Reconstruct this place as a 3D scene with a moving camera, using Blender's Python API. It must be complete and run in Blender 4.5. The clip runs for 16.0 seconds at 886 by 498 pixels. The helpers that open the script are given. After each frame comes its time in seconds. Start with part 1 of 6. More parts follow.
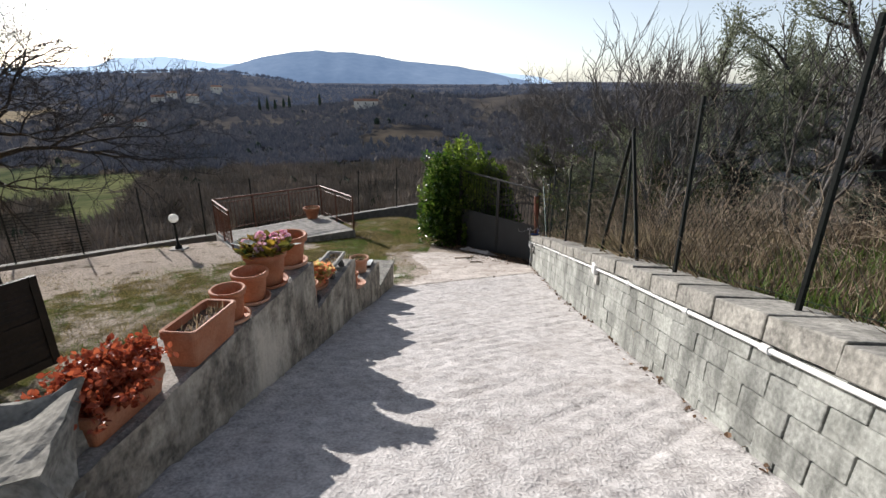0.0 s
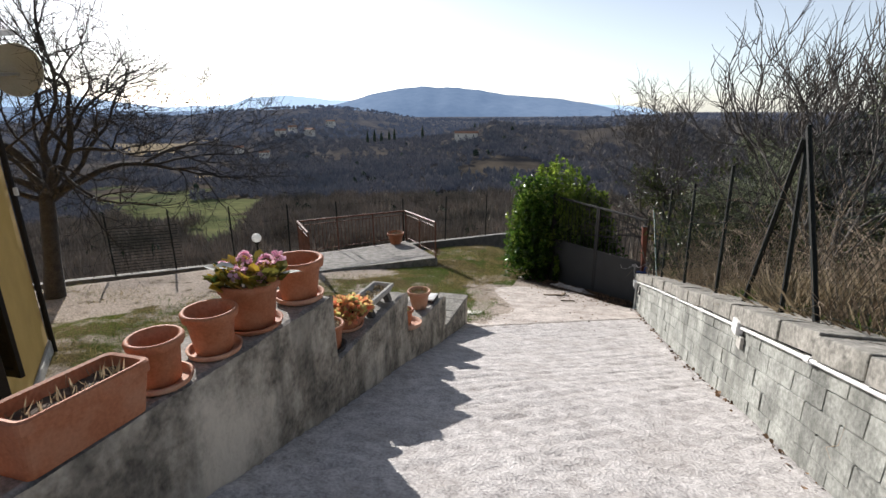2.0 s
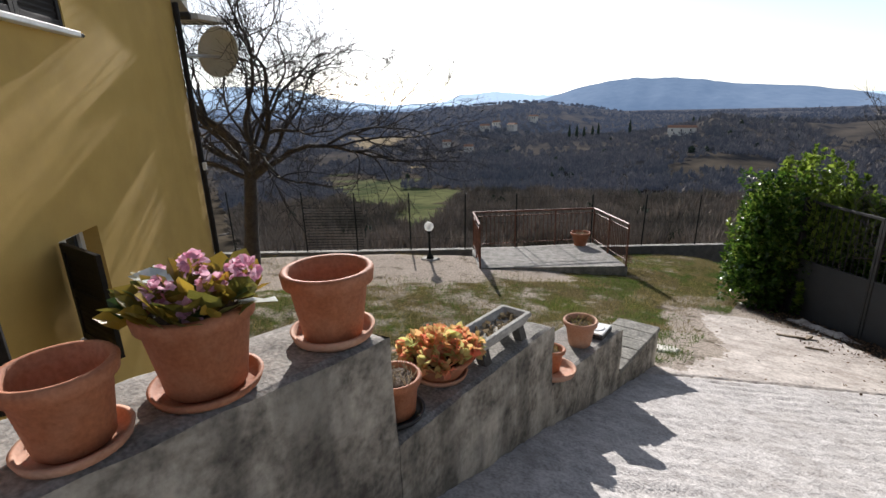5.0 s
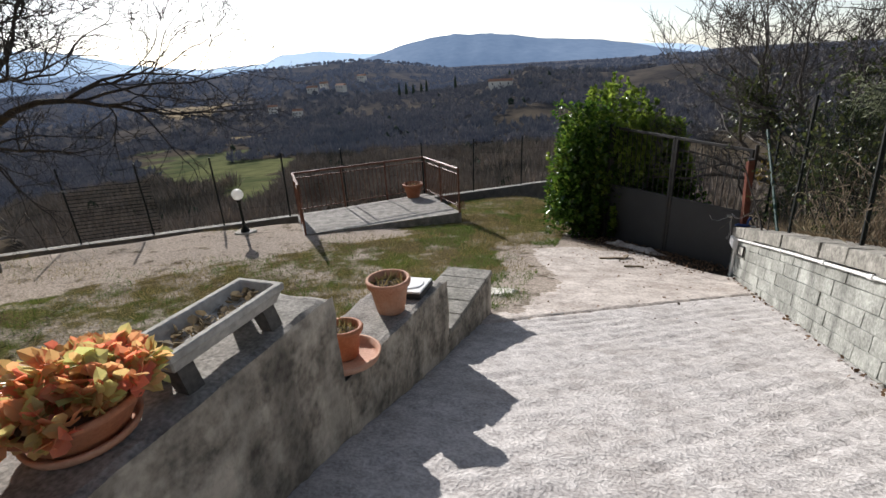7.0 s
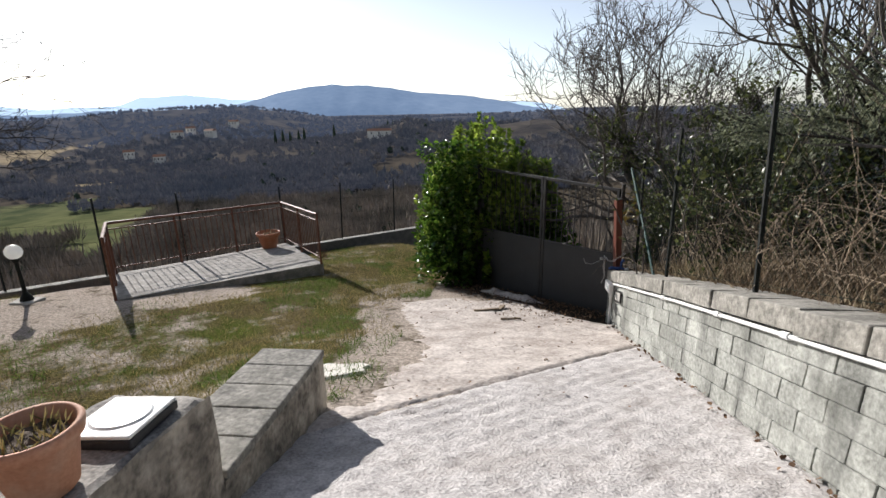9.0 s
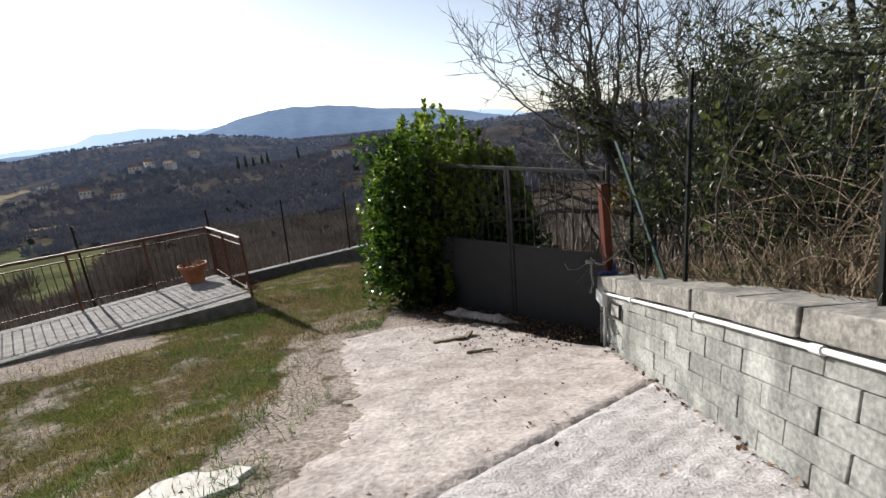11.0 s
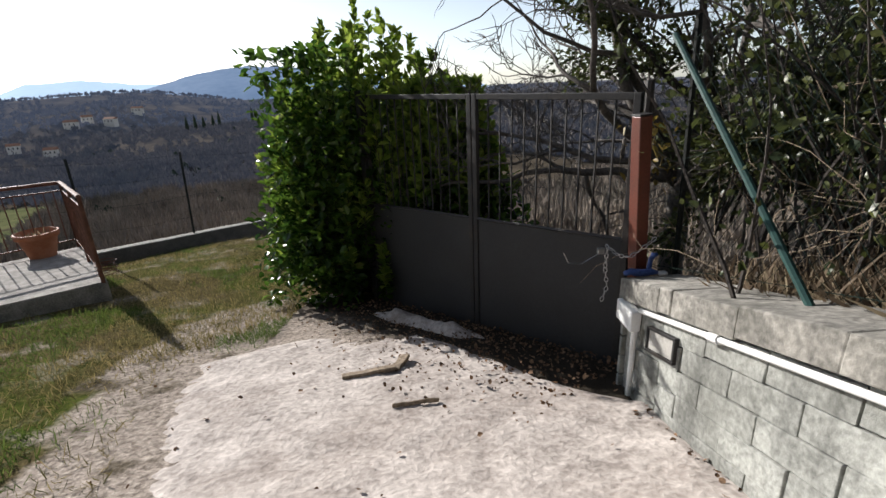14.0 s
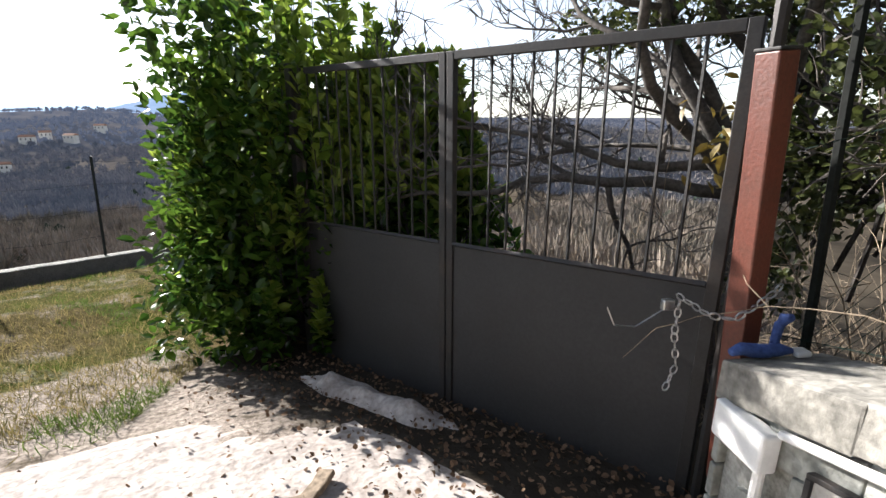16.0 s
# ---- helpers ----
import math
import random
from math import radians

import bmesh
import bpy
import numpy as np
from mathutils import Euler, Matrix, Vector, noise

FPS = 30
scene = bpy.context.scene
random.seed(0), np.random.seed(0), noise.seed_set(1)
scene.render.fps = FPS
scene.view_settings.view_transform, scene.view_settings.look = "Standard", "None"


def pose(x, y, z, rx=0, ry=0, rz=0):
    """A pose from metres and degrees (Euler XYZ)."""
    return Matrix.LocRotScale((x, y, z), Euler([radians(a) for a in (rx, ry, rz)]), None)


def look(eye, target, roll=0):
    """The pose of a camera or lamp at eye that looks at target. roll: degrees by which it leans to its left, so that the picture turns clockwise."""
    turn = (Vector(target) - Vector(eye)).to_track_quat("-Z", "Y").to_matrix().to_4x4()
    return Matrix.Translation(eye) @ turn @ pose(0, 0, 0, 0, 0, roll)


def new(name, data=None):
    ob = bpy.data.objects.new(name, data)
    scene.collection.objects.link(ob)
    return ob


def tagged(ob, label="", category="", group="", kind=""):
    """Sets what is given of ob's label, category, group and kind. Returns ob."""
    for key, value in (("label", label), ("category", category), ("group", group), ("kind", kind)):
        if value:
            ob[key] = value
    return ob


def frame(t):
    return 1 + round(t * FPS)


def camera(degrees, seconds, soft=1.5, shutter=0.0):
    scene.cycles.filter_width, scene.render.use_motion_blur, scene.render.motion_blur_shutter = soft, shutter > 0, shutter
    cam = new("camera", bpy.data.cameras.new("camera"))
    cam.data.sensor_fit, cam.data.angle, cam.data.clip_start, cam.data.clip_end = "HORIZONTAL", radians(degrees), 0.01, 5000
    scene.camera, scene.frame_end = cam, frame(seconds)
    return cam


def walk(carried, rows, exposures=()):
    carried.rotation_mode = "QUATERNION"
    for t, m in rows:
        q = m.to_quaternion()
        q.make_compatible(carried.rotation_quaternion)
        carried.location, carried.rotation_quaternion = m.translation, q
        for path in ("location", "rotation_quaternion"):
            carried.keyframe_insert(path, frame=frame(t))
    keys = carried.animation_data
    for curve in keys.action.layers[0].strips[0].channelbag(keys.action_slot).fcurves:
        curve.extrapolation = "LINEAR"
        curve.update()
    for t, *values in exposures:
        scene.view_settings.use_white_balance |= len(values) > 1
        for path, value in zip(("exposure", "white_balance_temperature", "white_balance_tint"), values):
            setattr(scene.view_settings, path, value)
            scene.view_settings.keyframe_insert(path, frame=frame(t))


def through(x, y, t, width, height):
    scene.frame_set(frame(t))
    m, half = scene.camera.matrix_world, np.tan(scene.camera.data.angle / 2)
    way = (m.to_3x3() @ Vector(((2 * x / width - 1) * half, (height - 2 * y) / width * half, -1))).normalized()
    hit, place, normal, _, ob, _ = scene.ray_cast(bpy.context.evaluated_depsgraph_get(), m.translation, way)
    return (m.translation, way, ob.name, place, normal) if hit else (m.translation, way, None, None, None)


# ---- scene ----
cam = camera(85.0, 16.0)
EXPOSURE = 0.74
PATH = [
    (0, (0.768, -1.0, 2.259), (0.653, 0.874, 1.57), 0.6),
    (0.5, (0.791, -0.683, 2.172), (0.593, 1.179, 1.471), -0.5),
    (1, (0.853, -0.38, 2.058), (0.422, 1.458, 1.4), 1.2),
    (1.5, (0.843, -0.062, 1.964), (0.374, 1.8, 1.406), 1.4),
    (2, (0.846, 0.252, 1.86), (0.344, 2.101, 1.289), -0.4),
    (2.5, (0.852, 0.566, 1.761), (0.267, 2.368, 1.122), -1.7),
    (3, (0.749, 0.84, 1.667), (0.066, 2.614, 1.044), -3.3),
    (3.5, (0.753, 1.081, 1.557), (-0.293, 2.681, 0.97), -2.2),
    (3.7, (0.697, 1.199, 1.582), (-0.381, 2.764, 0.959), -0.7),
    (5.8, (0.535, 2.079, 1.347), (-0.706, 3.567, 0.851), -2.2),
    (6, (0.521, 2.188, 1.292), (-0.666, 3.731, 0.832), -0.8),
    (6.5, (0.488, 2.49, 1.165), (-0.442, 4.15, 0.551), -1.1),
    (7, (0.442, 2.799, 1.053), (-0.193, 4.543, 0.309), -3.5),
    (7.5, (0.448, 3.111, 0.959), (-0.077, 4.897, 0.227), -1.0),
    (8, (0.449, 3.426, 0.885), (0.028, 5.243, 0.161), -1.5),
    (8.5, (0.531, 3.718, 0.796), (0.156, 5.606, 0.254), -1.3),
    (9, (0.546, 4.061, 0.723), (0.365, 5.966, 0.14), -1.1),
    (9.5, (0.572, 4.395, 0.644), (0.415, 6.286, 0.012), -3.5),
    (9.7, (0.605, 4.472, 0.581), (0.459, 6.395, 0.051), -2.2),
    (11.8, (0.992, 6.455, 0.093), (0.948, 8.378, -0.457), -6.9),
    (12, (1.04, 6.594, 0.035), (0.961, 8.525, -0.48), -4.9),
    (12.5, (1.026, 6.918, -0.082), (0.929, 8.83, -0.659), -3.7),
    (13, (1.017, 7.256, -0.152), (0.947, 9.152, -0.786), -3.6),
    (13.5, (1.03, 7.608, -0.258), (0.96, 9.508, -0.881), -2.4),
    (14, (1.0, 7.925, -0.363), (1.083, 9.808, -1.026), -2.4),
    (14.5, (1.063, 8.273, -0.467), (1.168, 10.175, -1.077), -0.9),
    (15, (1.005, 8.59, -0.589), (1.24, 10.506, -1.1), -1.6),
    (15.5, (1.105, 8.998, -0.674), (1.32, 10.912, -1.214), -2.4),
    (16, (1.142, 9.351, -0.793), (1.356, 11.261, -1.346), 0.1),
]
walk(cam, [(t, look(eye, target, roll)) for t, eye, target, roll in PATH],
     exposures=[(0.0, EXPOSURE), (3.0, EXPOSURE), (3.5, EXPOSURE), (6.0, EXPOSURE - 0.04), (7.0, EXPOSURE - 0.12), (8.5, EXPOSURE), (9.5, EXPOSURE), (12.0, EXPOSURE - 0.1), (14.0, EXPOSURE - 0.05), (15.0, EXPOSURE + 0.4), (16.0, EXPOSURE + 0.85)])

# ---- light ----
SUN_AZ, SUN_EL = -44.0, 22.5
sun_way = Vector((math.sin(radians(SUN_AZ)) * math.cos(radians(SUN_EL)), math.cos(radians(SUN_AZ)) * math.cos(radians(SUN_EL)), math.sin(radians(SUN_EL))))
world = bpy.data.worlds.new("sky")
scene.world = world
world.use_nodes = True
wn = world.node_tree.nodes
sky = wn.new("ShaderNodeTexSky")
sky.sky_type = "NISHITA"
sky.sun_disc = False
sky.sun_elevation = radians(SUN_EL)
sky.sun_rotation = radians(SUN_AZ)
sky.altitude, sky.air_density, sky.dust_density, sky.ozone_density = 300.0, 0.7, 0.5, 1.6
wn["Background"].inputs["Strength"].default_value = 0.094
veil = wn.new("ShaderNodeHueSaturation")  # thin high cloud
veil.inputs["Saturation"].default_value = 0.55
world.node_tree.links.new(sky.outputs["Color"], veil.inputs["Color"])
world.node_tree.links.new(veil.outputs["Color"], wn["Background"].inputs["Color"])
sun_data = bpy.data.lights.new("sun", "SUN")
sun_data.energy, sun_data.angle, sun_data.color = 4.5, radians(0.55), (1.0, 0.955, 0.92)
sun_lamp = new("sun", sun_data)
sun_lamp.matrix_world = look(sun_way * 50, (0, 0, 0))


# ---- materials ----
def material(name, low, high, scale=6.0, rough=0.85, bump=0.2, fine=60.0, metal=0.0, stain=None, stain_scale=1.2, stain_amount=0.5, by_piece=0.0, spec=0.5, coords="Object", bump_dist=0.01, island=False, streaks=0.0):
    """Two scales of noise between two colours, a stain on top, relief from the fine noise."""
    m = bpy.data.materials.new(name)
    m.use_nodes = True
    t = m.node_tree
    n, l = t.nodes, t.links
    b = n["Principled BSDF"]
    b.inputs["Roughness"].default_value = rough
    b.inputs["Metallic"].default_value = metal
    b.inputs["Specular IOR Level"].default_value = spec
    if coords == "World":
        src = n.new("ShaderNodeNewGeometry").outputs["Position"]
    else:
        src = n.new("ShaderNodeTexCoord").outputs[coords]
    coarse = n.new("ShaderNodeTexNoise")
    coarse.inputs["Scale"].default_value, coarse.inputs["Detail"].default_value = scale, 6
    grain = n.new("ShaderNodeTexNoise")
    grain.inputs["Scale"].default_value, grain.inputs["Detail"].default_value = fine, 4
    l.new(src, coarse.inputs["Vector"])
    l.new(src, grain.inputs["Vector"])
    both = n.new("ShaderNodeMath")
    both.operation = "MULTIPLY_ADD"
    both.inputs[1].default_value = 0.55
    l.new(grain.outputs["Fac"], both.inputs[0])
    half = n.new("ShaderNodeMath")
    half.operation = "MULTIPLY"
    half.inputs[1].default_value = 0.5
    l.new(coarse.outputs["Fac"], half.inputs[0])
    l.new(half.outputs[0], both.inputs[2])
    ramp = n.new("ShaderNodeValToRGB")
    ramp.color_ramp.elements[0].position, ramp.color_ramp.elements[1].position = 0.36, 0.68
    ramp.color_ramp.elements[0].color, ramp.color_ramp.elements[1].color = (*low, 1), (*high, 1)
    l.new(both.outputs[0], ramp.inputs["Fac"])
    colour = ramp.outputs["Color"]
    if stain:
        wide = n.new("ShaderNodeTexNoise")
        wide.inputs["Scale"].default_value, wide.inputs["Detail"].default_value = stain_scale, 7
        wide.inputs["Roughness"].default_value = 0.65
        l.new(src, wide.inputs["Vector"])
        cut = n.new("ShaderNodeMapRange")
        cut.inputs["From Min"].default_value, cut.inputs["From Max"].default_value = 0.48, 0.66
        cut.inputs["To Max"].default_value = stain_amount
        l.new(wide.outputs["Fac"], cut.inputs["Value"])
        mix = n.new("ShaderNodeMix")
        mix.data_type = "RGBA"
        l.new(cut.outputs["Result"], mix.inputs["Factor"])
        l.new(colour, mix.inputs[6])
        mix.inputs[7].default_value = (*stain, 1)
        colour = mix.outputs[2]
    if streaks:
        stretch = n.new("ShaderNodeMapping")
        stretch.inputs["Scale"].default_value = (3.2, 3.2, 0.45)
        l.new(src, stretch.inputs["Vector"])
        run = n.new("ShaderNodeTexNoise")
        run.inputs["Scale"].default_value, run.inputs["Detail"].default_value = 1.6, 6
        l.new(stretch.outputs["Vector"], run.inputs["Vector"])
        band = n.new("ShaderNodeMapRange")
        band.inputs["From Min"].default_value, band.inputs["From Max"].default_value = 0.47, 0.62
        band.inputs["To Min"].default_value, band.inputs["To Max"].default_value = 1.0, 1.0 - streaks
        l.new(run.outputs["Fac"], band.inputs["Value"])
        dim = n.new("ShaderNodeHueSaturation")
        l.new(band.outputs["Result"], dim.inputs["Value"])
        l.new(colour, dim.inputs["Color"])
        colour = dim.outputs["Color"]
    if by_piece:
        if island:
            rnd = n.new("ShaderNodeNewGeometry").outputs["Random Per Island"]
        else:
            rnd = n.new("ShaderNodeObjectInfo").outputs["Random"]
        span = n.new("ShaderNodeMapRange")
        span.inputs["To Min"].default_value, span.inputs["To Max"].default_value = 1 - by_piece, 1 + by_piece
        l.new(rnd, span.inputs["Value"])
        hsv = n.new("ShaderNodeHueSaturation")
        l.new(span.outputs["Result"], hsv.inputs["Value"])
        l.new(colour, hsv.inputs["Color"])
        colour = hsv.outputs["Color"]
    l.new(colour, b.inputs["Base Color"])
    if bump:
        bp = n.new("ShaderNodeBump")
        bp.inputs["Strength"].default_value, bp.inputs["Distance"].default_value = bump, bump_dist
        l.new(both.outputs[0], bp.inputs["Height"])
        l.new(bp.outputs["Normal"], b.inputs["Normal"])
    return m


def leaf_material(name, low, high, rough=0.4, through=0.35, spec=0.5):
    """Leaves: colour by leaf, some light through the blade."""
    m = bpy.data.materials.new(name)
    m.use_nodes = True
    n, l = m.node_tree.nodes, m.node_tree.links
    b = n["Principled BSDF"]
    b.inputs["Roughness"].default_value = rough
    b.inputs["Specular IOR Level"].default_value = spec
    ramp = n.new("ShaderNodeValToRGB")
    ramp.color_ramp.elements[0].color, ramp.color_ramp.elements[1].color = (*low, 1), (*high, 1)
    l.new(n.new("ShaderNodeNewGeometry").outputs["Random Per Island"], ramp.inputs["Fac"])
    l.new(ramp.outputs["Color"], b.inputs["Base Color"])
    if through:
        glow = n.new("ShaderNodeBsdfTranslucent")
        l.new(ramp.outputs["Color"], glow.inputs["Color"])
        mix = n.new("ShaderNodeMixShader")
        mix.inputs["Fac"].default_value = through
        l.new(b.outputs["BSDF"], mix.inputs[1])
        l.new(glow.outputs["BSDF"], mix.inputs[2])
        l.new(mix.outputs["Shader"], n["Material Output"].inputs["Surface"])
    return m


concrete_ramp = material("rough_concrete", (0.27, 0.25, 0.24), (0.61, 0.58, 0.56), 11.0, 0.92, 0.9, 55.0, stain=(0.24, 0.21, 0.185), stain_scale=2.6, stain_amount=0.4, coords="World", bump_dist=0.022)
dirt_concrete = material("dusty_concrete", (0.26, 0.225, 0.20), (0.62, 0.56, 0.51), 5.0, 0.95, 0.9, 26.0, stain=(0.20, 0.155, 0.125), stain_scale=1.1, stain_amount=0.45, coords="World", bump_dist=0.02)
block_paint = material("limewashed_block", (0.165, 0.169, 0.152), (0.42, 0.427, 0.39), 5.0, 0.92, 0.9, 34.0, stain=(0.11, 0.112, 0.095), stain_scale=1.7, stain_amount=0.6, by_piece=0.10, coords="World", streaks=0.42, bump_dist=0.014)
joint_mortar = material("dirty_mortar", (0.15, 0.148, 0.13), (0.40, 0.395, 0.36), 8.0, 0.95, 0.5, 60.0, coords="World")
cap_stone = material("weathered_cap", (0.11, 0.105, 0.093), (0.37, 0.352, 0.31), 7.0, 0.95, 0.9, 32.0, stain=(0.085, 0.083, 0.068), stain_scale=3.4, stain_amount=0.7, by_piece=0.10, coords="World", bump_dist=0.015)
plaster = material("stained_plaster", (0.115, 0.101, 0.082), (0.42, 0.37, 0.30), 6.0, 0.93, 1.0, 30.0, stain=(0.64, 0.58, 0.485), stain_scale=1.5, stain_amount=0.85, coords="World", streaks=0.45, bump_dist=0.022)
wall_top = material("mossy_concrete_top", (0.12, 0.11, 0.10), (0.40, 0.375, 0.34), 6.0, 0.96, 0.7, 70.0, stain=(0.08, 0.08, 0.065), stain_scale=3.5, stain_amount=0.5, coords="World", bump_dist=0.012)
terracotta = material("terracotta", (0.29, 0.100, 0.043), (0.45, 0.165, 0.075), 5.0, 0.72, 0.2, 80.0, stain=(0.38, 0.24, 0.165), stain_scale=5.0, stain_amount=0.35, by_piece=0.1)
terracotta_pale = material("pale_terracotta", (0.40, 0.18, 0.10), (0.54, 0.28, 0.175), 5.0, 0.75, 0.15, 80.0, stain=(0.55, 0.45, 0.36), stain_scale=4.0, stain_amount=0.4)
plastic_black = material("black_plastic", (0.012, 0.012, 0.013), (0.03, 0.03, 0.032), 8.0, 0.5, 0.1)
soil = material("potting_soil", (0.035, 0.024, 0.016), (0.12, 0.085, 0.06), 14.0, 0.98, 0.9, 60.0, bump_dist=0.02)
stone_grey = material("grey_limestone", (0.30, 0.29, 0.26), (0.52, 0.50, 0.46), 5.0, 0.93, 0.6, 40.0, stain=(0.18, 0.17, 0.15), stain_scale=3.0, stain_amount=0.5)
yellow_wall = material("ochre_render", (0.52, 0.335, 0.085), (0.62, 0.41, 0.12), 2.5, 0.9, 0.25, 120.0, stain=(0.44, 0.28, 0.08), stain_scale=0.9, stain_amount=0.4)
dark_wood = material("dark_stained_wood", (0.006, 0.0045, 0.004), (0.018, 0.013, 0.010), 9.0, 0.65, 0.2, 60.0, spec=0.3)
white_paint = material("white_paint", (0.66, 0.66, 0.64), (0.80, 0.80, 0.78), 6.0, 0.55, 0.1, 50.0, stain=(0.45, 0.43, 0.38), stain_scale=5.0, stain_amount=0.3)
pvc = material("white_pvc", (0.72, 0.72, 0.70), (0.82, 0.82, 0.80), 8.0, 0.35, 0.05, 60.0)
rust_paint = material("rust_red_paint", (0.085, 0.023, 0.014), (0.155, 0.043, 0.025), 7.0, 0.45, 0.25, 70.0, stain=(0.10, 0.04, 0.025), stain_scale=6.0, stain_amount=0.6, spec=0.6)
brown_rail = material("brown_painted_iron", (0.075, 0.030, 0.018), (0.16, 0.065, 0.038), 10.0, 0.62, 0.2, 80.0, stain=(0.24, 0.11, 0.07), stain_scale=9.0, stain_amount=0.6, spec=0.3)
dark_iron = material("dark_grey_iron", (0.011, 0.0105, 0.0105), (0.024, 0.023, 0.022), 6.0, 0.6, 0.2, 80.0, stain=(0.055, 0.035, 0.024), stain_scale=5.0, stain_amount=0.4)
gate_sheet = material("charcoal_sheet_metal", (0.017, 0.0172, 0.0182), (0.029, 0.029, 0.030), 2.0, 0.62, 0.08, 60.0, stain=(0.018, 0.016, 0.014), stain_scale=1.8, stain_amount=0.4)
post_iron = material("black_green_post", (0.004, 0.005, 0.0045), (0.012, 0.015, 0.012), 14.0, 0.75, 0.2, spec=0.25)
green_iron = material("dark_green_pole", (0.006, 0.035, 0.030), (0.012, 0.06, 0.05), 14.0, 0.5, 0.15)
wire_green = material("green_wire", (0.004, 0.010, 0.008), (0.010, 0.02, 0.016), 20.0, 0.85, 0.0, spec=0.1)
steel = material("galvanised_steel", (0.40, 0.40, 0.40), (0.60, 0.60, 0.58), 20.0, 0.35, 0.1, metal=0.9)
bark = material("grey_bark", (0.016, 0.0135, 0.012), (0.060, 0.050, 0.043), 9.0, 0.95, 0.8, 50.0, coords="World", bump_dist=0.02)
bark_pale = material("pale_fig_bark", (0.042, 0.036, 0.032), (0.135, 0.12, 0.105), 8.0, 0.9, 0.6, 50.0, coords="World", bump_dist=0.012)
dead_stem = material("dry_bramble", (0.12, 0.088, 0.058), (0.36, 0.28, 0.195), 6.0, 0.9, 0.1, 40.0, coords="World")
laurel_leaf = leaf_material("laurel_leaf", (0.018, 0.050, 0.009), (0.085, 0.155, 0.020), 0.22, 0.48, 0.6)
olive_leaf = leaf_material("olive_leaf", (0.11, 0.125, 0.075), (0.27, 0.29, 0.19), 0.5, 0.45)
ivy_leaf = leaf_material("ivy_leaf", (0.018, 0.032, 0.009), (0.11, 0.125, 0.036), 0.4, 0.35)
yellow_leaf = leaf_material("yellowed_leaf", (0.16, 0.11, 0.02), (0.30, 0.22, 0.05), 0.5, 0.35)
straw = leaf_material("dry_straw", (0.14, 0.108, 0.066), (0.40, 0.325, 0.215), 0.85, 0.3, 0.2)
fern_brown = leaf_material("dead_fern", (0.085, 0.063, 0.043), (0.24, 0.178, 0.118), 0.85, 0.3, 0.2)
grass_blade = leaf_material("grass_blade", (0.075, 0.075, 0.026), (0.33, 0.26, 0.115), 0.7, 0.35, 0.3)
grass_green = leaf_material("green_grass_blade", (0.045, 0.085, 0.015), (0.15, 0.20, 0.045), 0.6, 0.35, 0.3)
red_leaf = leaf_material("red_leaf", (0.22, 0.035, 0.015), (0.55, 0.14, 0.06), 0.45, 0.35)
succulent_leaf = leaf_material("orange_succulent_leaf", (0.85, 0.25, 0.16), (0.50, 0.55, 0.20), 0.4, 0.6)
bedding_leaf = leaf_material("bedding_leaf", (0.035, 0.07, 0.02), (0.46, 0.30, 0.04), 0.45, 0.35)
pink_petal = leaf_material("pink_petal", (0.66, 0.28, 0.40), (0.84, 0.58, 0.68), 0.6, 0.4)
dry_leaf = leaf_material("fallen_leaf", (0.07, 0.042, 0.026), (0.27, 0.17, 0.105), 0.9, 0.1, 0.2)
white_petal = leaf_material("white_glossy_leaf", (0.55, 0.58, 0.55), (0.78, 0.80, 0.76), 0.3, 0.3)
blue_cloth = material("blue_cloth", (0.025, 0.05, 0.16), (0.06, 0.11, 0.30), 9.0, 0.9, 0.5, 70.0)
roof_tile = material("clay_roof_tile", (0.24, 0.11, 0.065), (0.40, 0.22, 0.14), 6.0, 0.9, 0.5, 40.0)
soffit = material("grey_soffit", (0.34, 0.33, 0.31), (0.46, 0.45, 0.42), 4.0, 0.85, 0.2)
dish_paint = material("cream_dish", (0.36, 0.33, 0.25), (0.46, 0.43, 0.33), 3.0, 0.6, 0.05)
pane_glass = material("dark_window_glass", (0.02, 0.022, 0.025), (0.035, 0.04, 0.045), 2.0, 0.08, 0.0)
under_far = material("far_undergrowth", (0.065, 0.058, 0.05), (0.12, 0.102, 0.088), 0.25, 0.98, 0.0, 1.5, by_piece=0.25, coords="World", island=True, spec=0.1)
wood_near = material("bare_wood", (0.12, 0.103, 0.088), (0.32, 0.27, 0.22), 0.09, 1.0, 0.0, 1.1, stain=(0.050, 0.056, 0.042), stain_scale=0.03, stain_amount=0.6, by_piece=0.22, coords="World", island=True, spec=0.0)
wood_mid = material("bare_woods_mid_haze_glow", (0.075, 0.066, 0.058), (0.21, 0.18, 0.15), 0.05, 1.0, 0.0, 0.5, stain=(0.036, 0.041, 0.034), stain_scale=0.012, stain_amount=0.75, by_piece=0.20, coords="World", island=True, spec=0.0)
wood_haze = material("bare_woods_far_haze_glow", (0.065, 0.060, 0.057), (0.16, 0.145, 0.13), 0.03, 1.0, 0.0, 0.4, stain=(0.026, 0.028, 0.028), stain_scale=0.008, stain_amount=0.7, by_piece=0.12, coords="World", island=True, spec=0.0)
# distance haze painted into these woods as faint blue emission, stronger on the ridge
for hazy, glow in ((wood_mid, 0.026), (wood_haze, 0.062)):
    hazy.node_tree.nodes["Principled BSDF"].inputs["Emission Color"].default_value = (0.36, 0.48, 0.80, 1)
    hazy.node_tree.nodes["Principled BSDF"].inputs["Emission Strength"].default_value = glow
conifer_far = material("dark_conifer", (0.020, 0.030, 0.020), (0.048, 0.066, 0.040), 0.3, 0.95, 0.0, 2.0, coords="World", spec=0.1)
